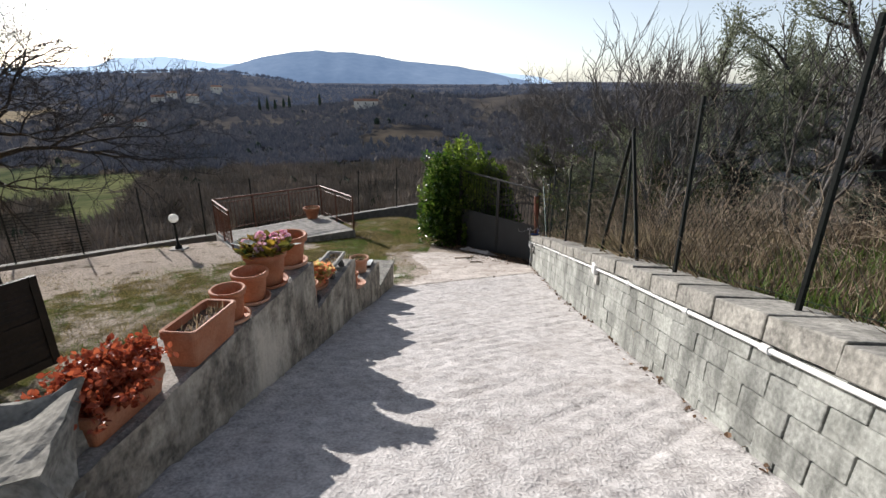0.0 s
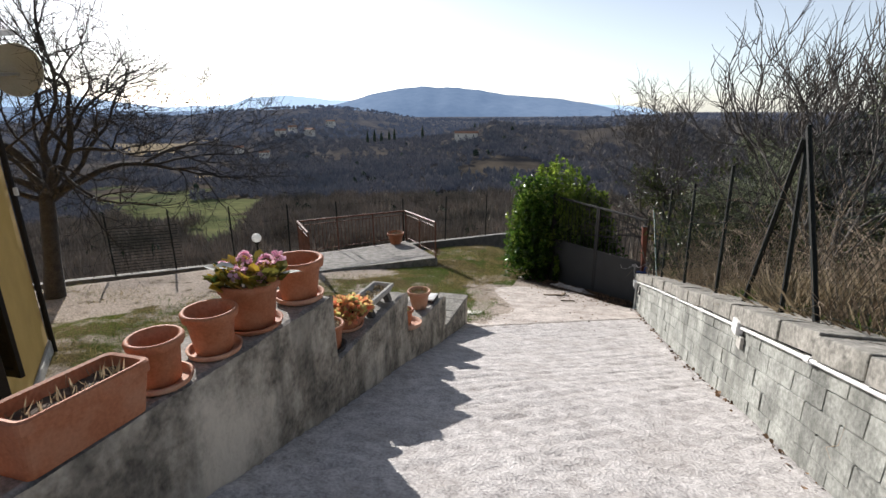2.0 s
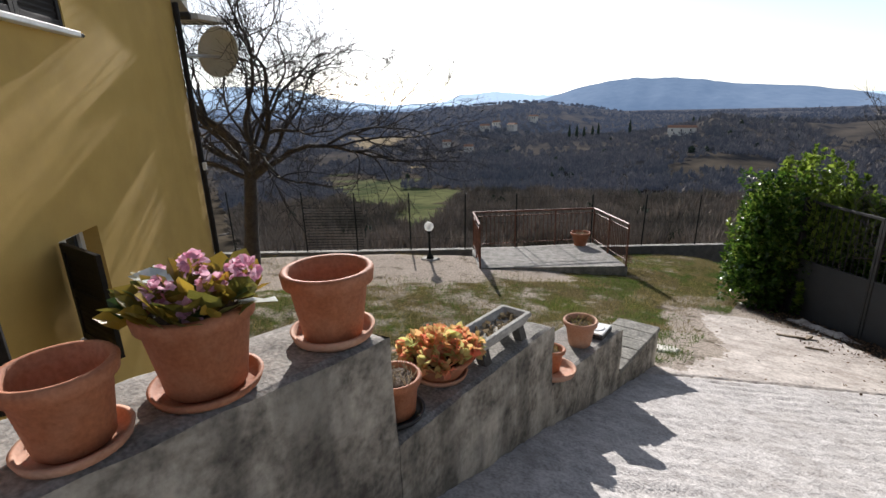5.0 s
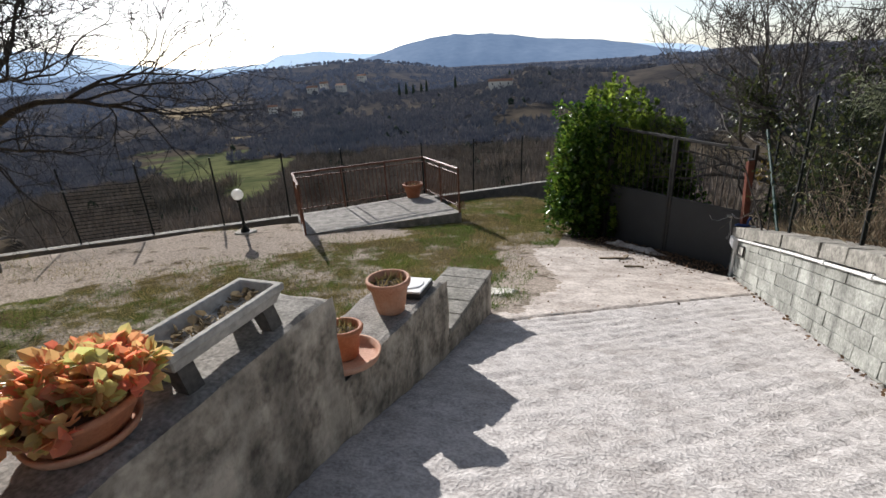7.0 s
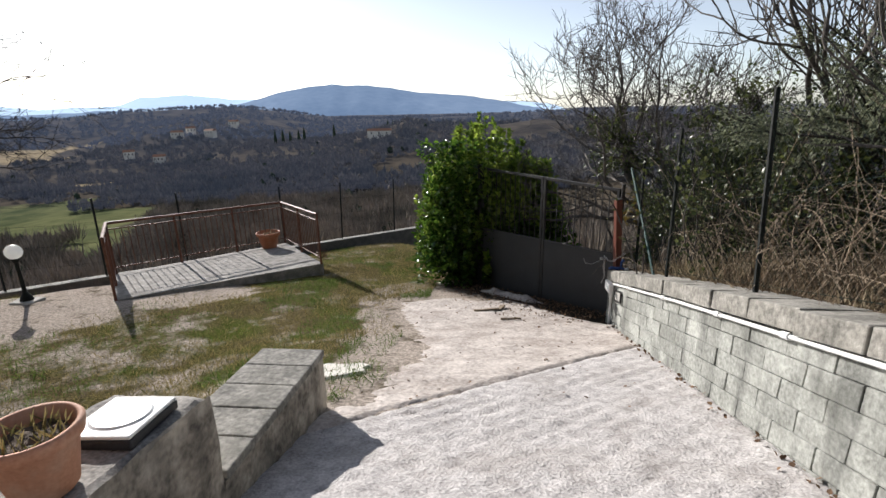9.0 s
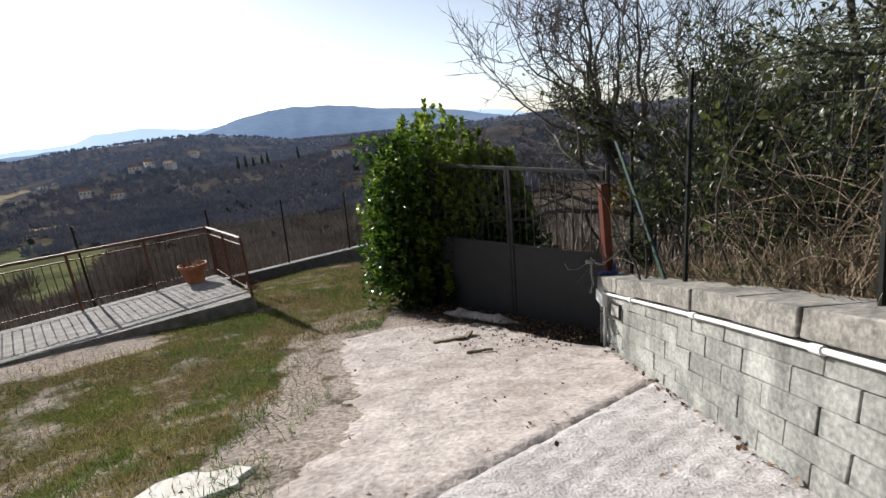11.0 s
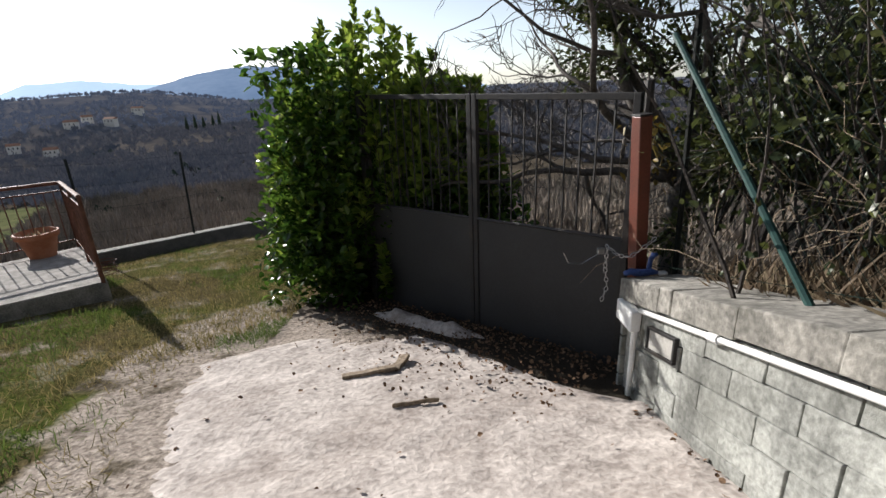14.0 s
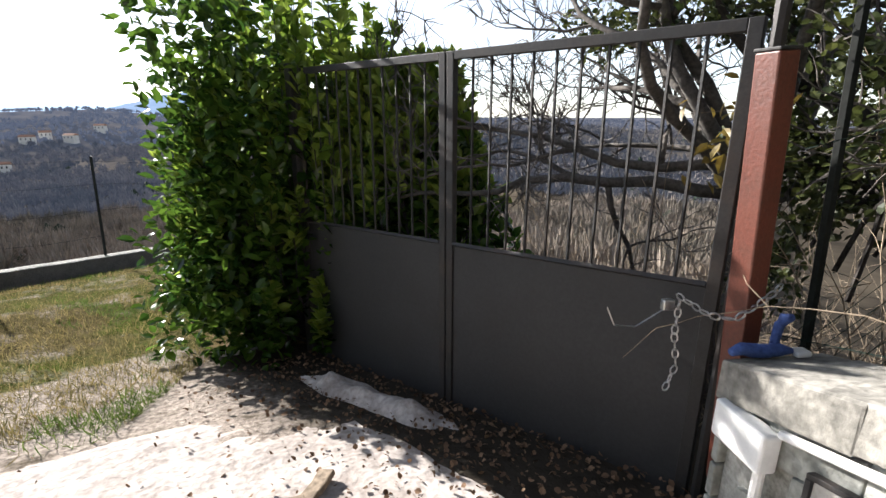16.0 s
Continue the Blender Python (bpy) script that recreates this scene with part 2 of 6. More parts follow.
far_wall = material("far_house_wall", (0.55, 0.50, 0.43), (0.72, 0.68, 0.6), 0.2, 0.9, 0.0, 2.0, coords="World")
dark_cement = material("kerb_shade_and_foot_concrete", (0.05, 0.047, 0.042), (0.12, 0.11, 0.098), 5.0, 0.95, 0.4, 50.0, coords="World")


def ground_material():
    """Garden soil with worn turf, and beyond the kerb meadow and woodland floor, by broad noise."""
    m = bpy.data.materials.new("garden_ground")
    m.use_nodes = True
    n, l = m.node_tree.nodes, m.node_tree.links
    b = n["Principled BSDF"]
    b.inputs["Roughness"].default_value = 0.97
    b.inputs["Specular IOR Level"].default_value = 0.0
    pos = n.new("ShaderNodeNewGeometry").outputs["Position"]
    tint = n.new("ShaderNodeVertexColor")
    tint.layer_name = "cover"

    def noise_tex(scale, detail=6):
        x = n.new("ShaderNodeTexNoise")
        x.inputs["Scale"].default_value, x.inputs["Detail"].default_value = scale, detail
        x.inputs["Roughness"].default_value = 0.62
        l.new(pos, x.inputs["Vector"])
        return x.outputs["Fac"]

    def two(low, high, fac, lo=0.35, hi=0.65):
        r = n.new("ShaderNodeValToRGB")
        r.color_ramp.elements[0].position, r.color_ramp.elements[1].position = lo, hi
        r.color_ramp.elements[0].color, r.color_ramp.elements[1].color = (*low, 1), (*high, 1)
        l.new(fac, r.inputs["Fac"])
        return r.outputs["Color"]

    def mixed(a, c, fac):
        x = n.new("ShaderNodeMix")
        x.data_type = "RGBA"
        l.new(fac, x.inputs["Factor"])
        l.new(a, x.inputs[6])
        l.new(c, x.inputs[7])
        return x.outputs[2]

    fine, mid, wide = noise_tex(28.0), noise_tex(1.7, 8), noise_tex(0.05, 8)
    clod = noise_tex(2.2, 10)
    bare = mixed(two((0.19, 0.160, 0.134), (0.49, 0.425, 0.365), fine), two((0.055, 0.047, 0.032), (0.14, 0.115, 0.08), fine), two((0, 0, 0), (1, 1, 1), clod, 0.55, 0.68))
    turf = two((0.05, 0.045, 0.022), (0.16, 0.125, 0.065), fine)
    turf2 = two((0.035, 0.055, 0.012), (0.11, 0.12, 0.032), fine)
    sep = n.new("ShaderNodeSeparateColor")
    l.new(tint.outputs["Color"], sep.inputs["Color"])

    def mask(channel, fac, gain=1.6):
        a = n.new("ShaderNodeMath")
        a.operation = "ADD"
        l.new(channel, a.inputs[0])
        l.new(fac, a.inputs[1])
        r = n.new("ShaderNodeMapRange")
        r.inputs["From Min"].default_value, r.inputs["From Max"].default_value = 0.92, 1.08
        l.new(a.outputs[0], r.inputs["Value"])
        return r.outputs["Result"]

    near = mixed(bare, mixed(turf, turf2, two((0, 0, 0), (1, 1, 1), noise_tex(0.8), 0.45, 0.62)), mask(sep.outputs["Red"], mid))
    meadow = two((0.055, 0.068, 0.034), (0.14, 0.145, 0.070), noise_tex(0.06, 9))
    floor_ = two((0.032, 0.028, 0.023), (0.10, 0.082, 0.060), noise_tex(0.03, 10))
    far = mixed(floor_, meadow, mask(sep.outputs["Green"], wide))
    field = two((0.22, 0.17, 0.095), (0.34, 0.265, 0.15), noise_tex(0.2, 6))
    far = mixed(far, field, mask(sep.outputs["Red"], wide))
    l.new(mixed(near, far, sep.outputs["Blue"]), b.inputs["Base Color"])
    # haze painted as blue emission, growing with distance over the valley sides that serve as backdrop
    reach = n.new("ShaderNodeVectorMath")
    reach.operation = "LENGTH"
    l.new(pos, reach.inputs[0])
    haze_glow = n.new("ShaderNodeMapRange")
    haze_glow.inputs["From Min"].default_value, haze_glow.inputs["From Max"].default_value = 250.0, 1150.0
    haze_glow.inputs["To Max"].default_value = 0.085
    l.new(reach.outputs["Value"], haze_glow.inputs["Value"])
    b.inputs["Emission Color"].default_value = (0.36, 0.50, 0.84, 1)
    l.new(haze_glow.outputs["Result"], b.inputs["Emission Strength"])
    bp = n.new("ShaderNodeBump")
    bp.inputs["Strength"].default_value, bp.inputs["Distance"].default_value = 0.7, 0.03
    l.new(fine, bp.inputs["Height"])
    l.new(bp.outputs["Normal"], b.inputs["Normal"])
    return m


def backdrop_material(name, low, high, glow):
    """Far mountains as a plain backdrop, their haze put into the colour and emission."""
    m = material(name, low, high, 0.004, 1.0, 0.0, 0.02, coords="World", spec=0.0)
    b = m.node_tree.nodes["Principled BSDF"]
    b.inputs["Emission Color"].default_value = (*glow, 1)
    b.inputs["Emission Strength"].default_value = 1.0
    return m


globe_glass = leaf_material("opal_globe", (0.82, 0.82, 0.80), (0.84, 0.84, 0.82), 0.25, 0.65)


# ---- building helpers ----
def part(name, bm, mat, parent=None, label="", smooth=False):
    """Link a bmesh as one mesh object, under a thing or a part."""
    me = bpy.data.meshes.new(name)
    bm.to_mesh(me)
    bm.free()
    if smooth:
        me.polygons.foreach_set("use_smooth", [True] * len(me.polygons))
    me.materials.append(mat)
    ob = new(name, me)
    if parent is not None:
        ob.parent = parent
    return tagged(ob, label)


def mesh_part(name, verts, faces, mat, parent=None, label="", smooth=False):
    me = bpy.data.meshes.new(name)
    me.from_pydata([tuple(v) for v in verts], [], faces)
    me.update()
    if smooth:
        me.polygons.foreach_set("use_smooth", [True] * len(me.polygons))
    me.materials.append(mat)
    ob = new(name, me)
    if parent is not None:
        ob.parent = parent
    return tagged(ob, label)


def thing(name, label, category, m=None, group="", kind=""):
    ob = new(name)
    ob.empty_display_size = 0.1
    if m is not None:
        ob.matrix_world = m
    return tagged(ob, label, category, group, kind)


def box(bm, x0, x1, y0, y1, z0, z1, bevel=0.0, m=None):
    r = bmesh.ops.create_cube(bm, size=1.0, matrix=Matrix.Translation(((x0 + x1) / 2, (y0 + y1) / 2, (z0 + z1) / 2)) @ Matrix.Diagonal((x1 - x0, y1 - y0, z1 - z0, 1)))
    vs = r["verts"]
    if bevel:
        es = list({e for v in vs for e in v.link_edges})
        vs = list({v for f in bmesh.ops.bevel(bm, geom=es, offset=bevel, segments=2, affect="EDGES", profile=0.5)["faces"] for v in f.verts} | {v for v in vs if v.is_valid})
    if m is not None:
        bmesh.ops.transform(bm, matrix=m, verts=[v for v in vs if v.is_valid])
    return bm


def boxed(*a, **k):
    return box(bmesh.new(), *a, **k)


def lathe(profile, steps=28):
    """A closed or open profile of (radius, height) turned about z."""
    bm = bmesh.new()
    rings = []
    for r, z in profile:
        rings.append([bm.verts.new((r * math.cos(2 * math.pi * i / steps), r * math.sin(2 * math.pi * i / steps), z)) for i in range(steps)])
    for a, b in zip(rings, rings[1:]):
        for i in range(steps):
            j = (i + 1) % steps
            bm.faces.new((a[i], a[j], b[j], b[i]))
    return bm


def tube_into(verts, faces, pts, radii, sides=5):
    """Append a tapered tube along pts."""
    base = len(verts)
    n = len(pts)
    for i, (p, r) in enumerate(zip(pts, radii)):
        d = (pts[min(i + 1, n - 1)] - pts[max(i - 1, 0)])
        d = d.normalized() if d.length > 1e-6 else Vector((0, 0, 1))
        u = d.cross(Vector((0.31, 0.17, 0.93)))
        u = u.normalized() if u.length > 1e-4 else Vector((1, 0, 0))
        w = d.cross(u)
        for k in range(sides):
            a = 2 * math.pi * k / sides
            verts.append(p + (u * math.cos(a) + w * math.sin(a)) * r)
    for i in range(n - 1):
        for k in range(sides):
            k2 = (k + 1) % sides
            faces.append((base + i * sides + k, base + i * sides + k2, base + (i + 1) * sides + k2, base + (i + 1) * sides + k))
    faces.append(tuple(base + k for k in reversed(range(sides))))
    faces.append(tuple(base + (n - 1) * sides + k for k in range(sides)))


def rod(name, a, b, r, mat, parent=None, label="", sides=8):
    v, f = [], []
    tube_into(v, f, [Vector(a), Vector(b)], [r, r], sides)
    return mesh_part(name, v, f, mat, parent, label, smooth=False)


def wires(name, lines, r, mat, parent=None, label="", sides=3):
    v, f = [], []
    for pts in lines:
        pts = [Vector(p) for p in pts]
        tube_into(v, f, pts, [r] * len(pts), sides)
    return mesh_part(name, v, f, mat, parent, label)


LEAF = ((0, 0, 0), (0.30, 0.32, 0.05), (0.27, 0.68, 0.06), (0, 1, -0.08), (-0.27, 0.68, 0.06), (-0.30, 0.32, 0.05), (0, 0.5, -0.03))
LEAF_FACES = ((0, 1, 6), (1, 2, 6), (2, 3, 6), (3, 4, 6), (4, 5, 6), (5, 0, 6))
BLADE = ((-0.05, 0, 0), (0.05, 0, 0), (0.03, 0.55, 0.05), (0, 1, 0.2))
BLADE_FACES = ((0, 1, 2), (0, 2, 3))


def scatter(name, spots, mat, parent=None, label="", shape=LEAF, shape_faces=LEAF_FACES, kind=""):
    """Many small leaves or blades in one mesh. spots: place, way of the tip, length, width factor, twist."""
    k = len(shape)
    base = np.array(shape, float)
    out = np.zeros((len(spots) * k, 3))
    for i, (p, d, size, wide, twist) in enumerate(spots):
        y = np.array(d, float)
        y /= max(np.linalg.norm(y), 1e-6)
        x = np.cross(y, (0.13, 0.21, 0.97))
        x /= max(np.linalg.norm(x), 1e-6)
        z = np.cross(x, y)
        c, s = math.cos(twist), math.sin(twist)
        x, z = x * c + z * s, z * c - x * s
        out[i * k:(i + 1) * k] = np.array(p, float) + size * (base[:, :1] * wide * x + base[:, 1:2] * y + base[:, 2:] * z)
    fc = np.array(shape_faces)
    faces = (fc[None] + (np.arange(len(spots)) * k)[:, None, None]).reshape(-1, fc.shape[1])
    me = bpy.data.meshes.new(name)
    me.from_pydata(out.tolist(), [], faces.tolist())
    me.update()
    me.materials.append(mat)
    ob = new(name, me)
    if parent is not None:
        ob.parent = parent
    return tagged(ob, label, kind=kind)


def rnd_way(rng, up=0.0):
    v = Vector((rng.gauss(0, 1), rng.gauss(0, 1), rng.gauss(0, 1) + up))
    return v.normalized()


def table(y, ys, zs):
    return float(np.interp(y, ys, zs))


# ---- the lie of the land ----
RAMP_Y = [-9, -6, -1, 1, 2.3, 3.2, 4.2, 5.4, 6.6, 8.2, 10, 11, 13.6, 16, 24]
RAMP_Z = [3.1, 2.3, 0.93, 0.40, 0.0, -0.28, -0.56, -0.96, -1.31, -1.72, -2.22, -2.42, -2.95, -3.22, -4.0]
YARD_Y = [-9, 2, 5.5, 11, 13.6, 16, 24]
YARD_Z = [-1.2, -1.7, -1.95, -2.42, -2.85, -3.2, -4.0]
CAP_Y = [-9, 0.73, 3.61, 6.4, 8.4, 10.72, 14, 20]
CAP_Z = [4.0, 1.28, 0.49, -0.32, -0.90, -1.61, -2.4, -4.0]
KERB_P, KERB_D, KERB_N = Vector((-3.97, 18.3)), Vector((0.64, 0.768)), Vector((-0.768, 0.64))
WALL_R, WALL_L, WALL_B = 2.30, -0.62, -1.05


def ramp_z(y):
    return table(y, RAMP_Y, RAMP_Z)


def cap_z(y):
    return table(y, CAP_Y, CAP_Z)


def kerb_z(s):
    return -3.32 - 0.0733 * s


def smooth(a, b, x):
    t = min(1.0, max(0.0, (x - a) / (b - a)))
    return t * t * (3 - 2 * t)


FAR_R = [0, 10, 16, 22, 30, 60, 100, 170, 260, 400, 700, 1150, 1800, 3000, 6000]
FAR_Z = [-3.5, -4.5, -6.5, -9.5, -13, -22, -29, -37, -46, -50, -48, -46, -62, -72, -72]
RIDGES = ((520, 150, [(-60, -9), (-40, -8.5), (-34, -5.6), (-28, -5.0), (-23, -4.6), (-17, -4.0), (-12, -2.8), (-9.4, -2.1), (-6, -2.7), (0, -2.9), (6, -2.2), (14, -2.2), (60, -3.0)]),
          (740, 100, [(-60, -8), (-45, -6.0), (-41, -3.6), (-36, -2.3), (-31, -2.0), (-27, -2.7), (-22, -3.6), (-12, -3.0), (60, -3.0)]),
          (1000, 230, [(-62, -1.6), (-50, -0.9), (-46, -0.8), (-42, -0.9), (-38, -0.3), (-33, -0.15), (-28, -0.2), (-24, -0.7), (-18, -1.5), (0, -1.5), (6, -1.3), (11, -1.1), (60, -1.4)]))


def land_z(x, y):
    g = ramp_z(y)
    left = smooth(-0.9, -3.4, x) if x < -0.9 else 0.0
    g = g * (1 - left) + table(y, YARD_Y, YARD_Z) * left
    if x > 2.55:
        up = smooth(11.4, 10.5, y)
        bank = cap_z(y) - 0.06 + 0.10 * min(max(x - 2.7, 0), 6) + 0.05 * noise.noise((x * 0.8, y * 0.8, 3))
        g = g * (1 - up) + bank * up
    k = (x - KERB_P.x) * KERB_N.x + (y - KERB_P.y) * KERB_N.y
    s = (x - KERB_P.x) * KERB_D.x + (y - KERB_P.y) * KERB_D.y
    near = g
    if k > -1.5:
        w = smooth(-1.5, 0.0, k)
        near = g * (1 - w) + (kerb_z(min(max(s, -14), 9)) - 0.30) * w
    r = math.hypot(x, y - 8)
    far = table(r, FAR_R, FAR_Z)
    if r > 90:
        a = min(1.0, (r - 90) / 400)
        az = math.degrees(math.atan2(x, y - 8)) if y > -400 else 60.0
        for rr, ww, crest in RIDGES:
            peak = math.tan(radians(float(np.interp(az, [c[0] for c in crest], [c[1] for c in crest])))) * rr
            far += max(0.0, peak - far) * math.exp(-((r - rr) / ww) ** 2)
        far += a * (10 - 4 * smooth(650, 1000, r)) * noise.fractal((x * 0.0045, y * 0.0045, 0.3), 1.0, 2.1, 3)
    out = max(smooth(0.1, 7, k), smooth(0.35, 5.5, (x - 2.40) * 0.777 + (y - 11.0) * 0.63) if y > 11.2 else 0.0, smooth(26, 60, r))
    bump = 0.03 * noise.noise((x * 1.1, y * 1.1, 0)) if x < WALL_B or y > 11.5 else 0.0
    return near * (1 - out) + far * out + bump * (1 - out)


def meadow_at(r, az):
    edge = float(np.interp(az, [-53, -48, -42, -36], [375, 350, 305, 250])) * (1 + 0.10 * noise.noise((az * 0.25, 0, 5)))
    wob = 1.2 * noise.noise((r * 0.03, 0, 2))
    inner = float(np.interp(az + wob, [-53, -50, -44, -39, -36], [330, 170, 105, 140, 245]))
    return -53.5 < az + wob < -35.2 and inner < r < edge


def field_at(x, y, r, az):
    wob = 2.0 * noise.noise((x * 0.01, y * 0.01, 6))
    return (600 < r < 730 and -48.5 < az + wob < -41.8) or (385 < r < 440 and -43.6 < az + wob < -40.2) or (48 < r < 80 and -33 < az + wob < -12) or (800 < r < 850 and -36 < az + wob < -31)


def grid_line(a, b, step, reach):
    mid = list(np.arange(a, b + 1e-6, step))
    lo, hi, d = [], [], step
    x0, x1 = a, b
    while x1 < reach:
        d *= 1.11
        x1 += d
        x0 -= d
        hi.append(x1)
        lo.append(x0)
    return lo[::-1] + mid + hi


xs, ys = grid_line(-13.0, 8.0, 0.25, 4300), grid_line(-7.0, 21.0, 0.25, 4300)
land_verts, land_cover = [], []
for yy in ys:
    for xx in xs:
        hide = 0.05 if ((WALL_L - 0.2 if yy < 6.9 else 0.3) < xx < WALL_R + 0.3 and yy < 11.2) else 0.0
        land_verts.append((xx, yy, land_z(xx, yy) - hide))
        k = (xx - KERB_P.x) * KERB_N.x + (yy - KERB_P.y) * KERB_N.y
        s = (xx - KERB_P.x) * KERB_D.x + (yy - KERB_P.y) * KERB_D.y
        # red: turf against bare soil; green: meadow against woodland floor; blue: beyond the kerb
        turf = 0.62
        if k > -4.4 and s < -4.6 and k < 0.3:
            turf = 0.30
        if s < -6 and k <= -4.2:
            turf = 0.54
        if xx > 2.4:
            turf = 0.35
        if 6.8 < yy < 13.6 and xx > table(yy, [7, 10, 11, 12, 12.8, 13.6], [-0.6, -0.85, -1.2, -1.5, -1.3, -0.8]) - 0.25:
            turf = 0.24
        r = math.hypot(xx, yy - 8)
        az = math.degrees(math.atan2(xx, yy - 8))
        green = 0.0
        if meadow_at(r, az):
            green = 0.75
        if r > 40:
            turf = 0.9 if field_at(xx, yy, r, az) else 0.0
        beyond = max(smooth(0.2, 3.0, k), smooth(-1.1, -0.6, (xx - 2.40) * 0.777 + (yy - 11.0) * 0.63) if yy > 10.2 and xx > -0.6 else 0.0, smooth(2.4, 2.8, xx), smooth(20, 30, r))
        if xx > 2.4 and r < 40:
            turf = 0.0
        land_cover.append((turf, green, beyond, 1.0))
nx = len(xs)
land_faces = [(j * nx + i, j * nx + i + 1, (j + 1) * nx + i + 1, (j + 1) * nx + i) for j in range(len(ys) - 1) for i in range(nx - 1)]
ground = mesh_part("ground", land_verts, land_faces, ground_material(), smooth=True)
cover = ground.data.color_attributes.new("cover", "FLOAT_COLOR", "POINT")
cover.data.foreach_set("color", np.array(land_cover, dtype=np.float32).ravel())
tagged(ground, "garden soil with worn turf falling to a wooded valley", "ground", kind="structure")


# ---- the concrete ramp and its flat lower yard ----
JOINT = (Vector((-0.35, 6.85)), Vector((0.745, 0.667)))


def beyond_joint(x, y):
    return -(x - JOINT[0].x) * JOINT[1].y + (y - JOINT[0].y) * JOINT[1].x


def ramp_sheet(name, y0, y1, x_left, x_right, upper, mat, label):
    y0, y1 = round(y0 / 0.045) * 0.045, round(y1 / 0.045) * 0.045
    """A sheet of grooved concrete on the slope, with skirts at its edges."""
    tally = []
    rows = round((y1 - y0) / 0.045)
    cols = 62
    verts, faces = [], []
    for j in range(rows + 1):
        y = y0 + (y1 - y0) * j / rows
        xa, xb = x_left(y), x_right(y)
        for i in range(cols + 1):
            x = xa + (xb - xa) * i / cols
            yv = y
            c = beyond_joint(x, y)
            if abs(c) < 0.0169:
                yv, c = y - c / JOINT[1].x, 0.0
            tally.append(c)
            groove = abs(math.sin(c * math.pi / 0.15 + 0.9 * noise.noise((x * 0.7, y * 0.7, 4))))
            worn = 0.5 + 0.5 * noise.noise((x * 0.9 + 7, y * 0.9, 2))
            z = ramp_z(y) + 0.014 - (0.036 if c < 0 else 0.014) * max(0.0, 1 - groove * 2.4) * worn
            z += 0.010 * noise.noise((x * 2.2, y * 2.2, 8)) + 0.008 * noise.noise((x * 9, y * 9, 1)) + 0.007 * noise.noise((x * 22, y * 22, 5))
            if abs(c) < 0.022:
                z -= 0.02
            if i in (0, cols):
                z -= 0.012
            if y > 7.1:
                z -= 0.035 * max(0.0, 1 - i / 7 + 0.35 * noise.noise((x * 3, y * 3, 6)))
            if y > 11.4:
                z -= 0.035 * smooth(11.7, 12.4, y)
            verts.append((x, yv, z))
    n = cols + 1
    for j in range(rows):
        for i in range(cols):
            quad = (j * n + i, j * n + i + 1, (j + 1) * n + i + 1, (j + 1) * n + i)
            zero = [k for k in range(4) if tally[quad[k]] == 0.0]
            pieces = [quad]
            if len(zero) == 2 and zero[1] - zero[0] == 2:
                a = zero[0]
                pieces = [(quad[a], quad[(a + 1) % 4], quad[(a + 2) % 4]), (quad[a], quad[(a + 2) % 4], quad[(a + 3) % 4])]
            for piece in pieces:
                if (sum(tally[k] for k in piece) < 0) == upper:
                    faces.append(piece)
    ob = mesh_part(name, verts, faces, mat, smooth=True)
    return tagged(ob, label, "ramp", kind="structure")


def yard_left(y):
    edge = float(np.interp(y, [6.5, 7.1, 7.7, 8.6, 9.3, 10.0, 10.9, 11.5, 11.9, 12.4], [-0.62, -0.60, -0.50, -0.30, -0.40, -0.65, -1.0, -1.0, -0.45, 0.42]))
    return edge + 0.10 * noise.noise((0, y * 1.6, 2)) + 0.05 * noise.noise((0, y * 6, 5))


def yard_right(y):
    edge = float(np.interp(y, [6.5, 10.35, 10.6, 11.3, 12.2, 13.4], [2.31, 2.31, 1.95, 1.40, 0.75, -0.15]))
    return edge + (0.0 if y < 10.3 else 0.10 * noise.noise((3, y * 3, 2)))


def sheet_left(y):
    return WALL_L - 0.02 if y < 6.9 else yard_left(y)


ramp_sheet("ramp", -7.0, 9.4, sheet_left, yard_right, True, concrete_ramp, "pale grooved concrete ramp, sloping down, grey with dust")
ramp_sheet("pavement", 6.5, 12.4, sheet_left, yard_right, False, dirt_concrete, "dusty worn concrete yard at the foot of the ramp")


# ---- right retaining wall: core, blocks come at the end ----
def strip_wall(name, y0, y1, xa, xb, top, bottom, mat, label, step=0.5, parent=None):
    """A wall along y between two heights given as functions of y."""
    n = max(1, int((y1 - y0) / step))
    verts, faces = [], []
    for j in range(n + 1):
        y = y0 + (y1 - y0) * j / n
        verts += [(xa, y, bottom(y)), (xb, y, bottom(y)), (xb, y, top(y)), (xa, y, top(y))]
    for j in range(n):
        a, b = j * 4, j * 4 + 4
        for k in range(4):
            k2 = (k + 1) % 4
            faces.append((a + k, b + k, b + k2, a + k2))
    faces += [(0, 1, 2, 3), (n * 4 + 3, n * 4 + 2, n * 4 + 1, n * 4)]
    ob = mesh_part(name, verts, faces, mat, parent)
    return tagged(ob, label, "wall", kind="structure") if parent is None else tagged(ob, label)


wall_right = strip_wall("wall_right", -6.5, 10.70, 2.322, 2.60, lambda y: cap_z(y) - 0.15, lambda y: ramp_z(y) - 0.3, joint_mortar, "limewashed concrete block retaining wall with a weathered cap")


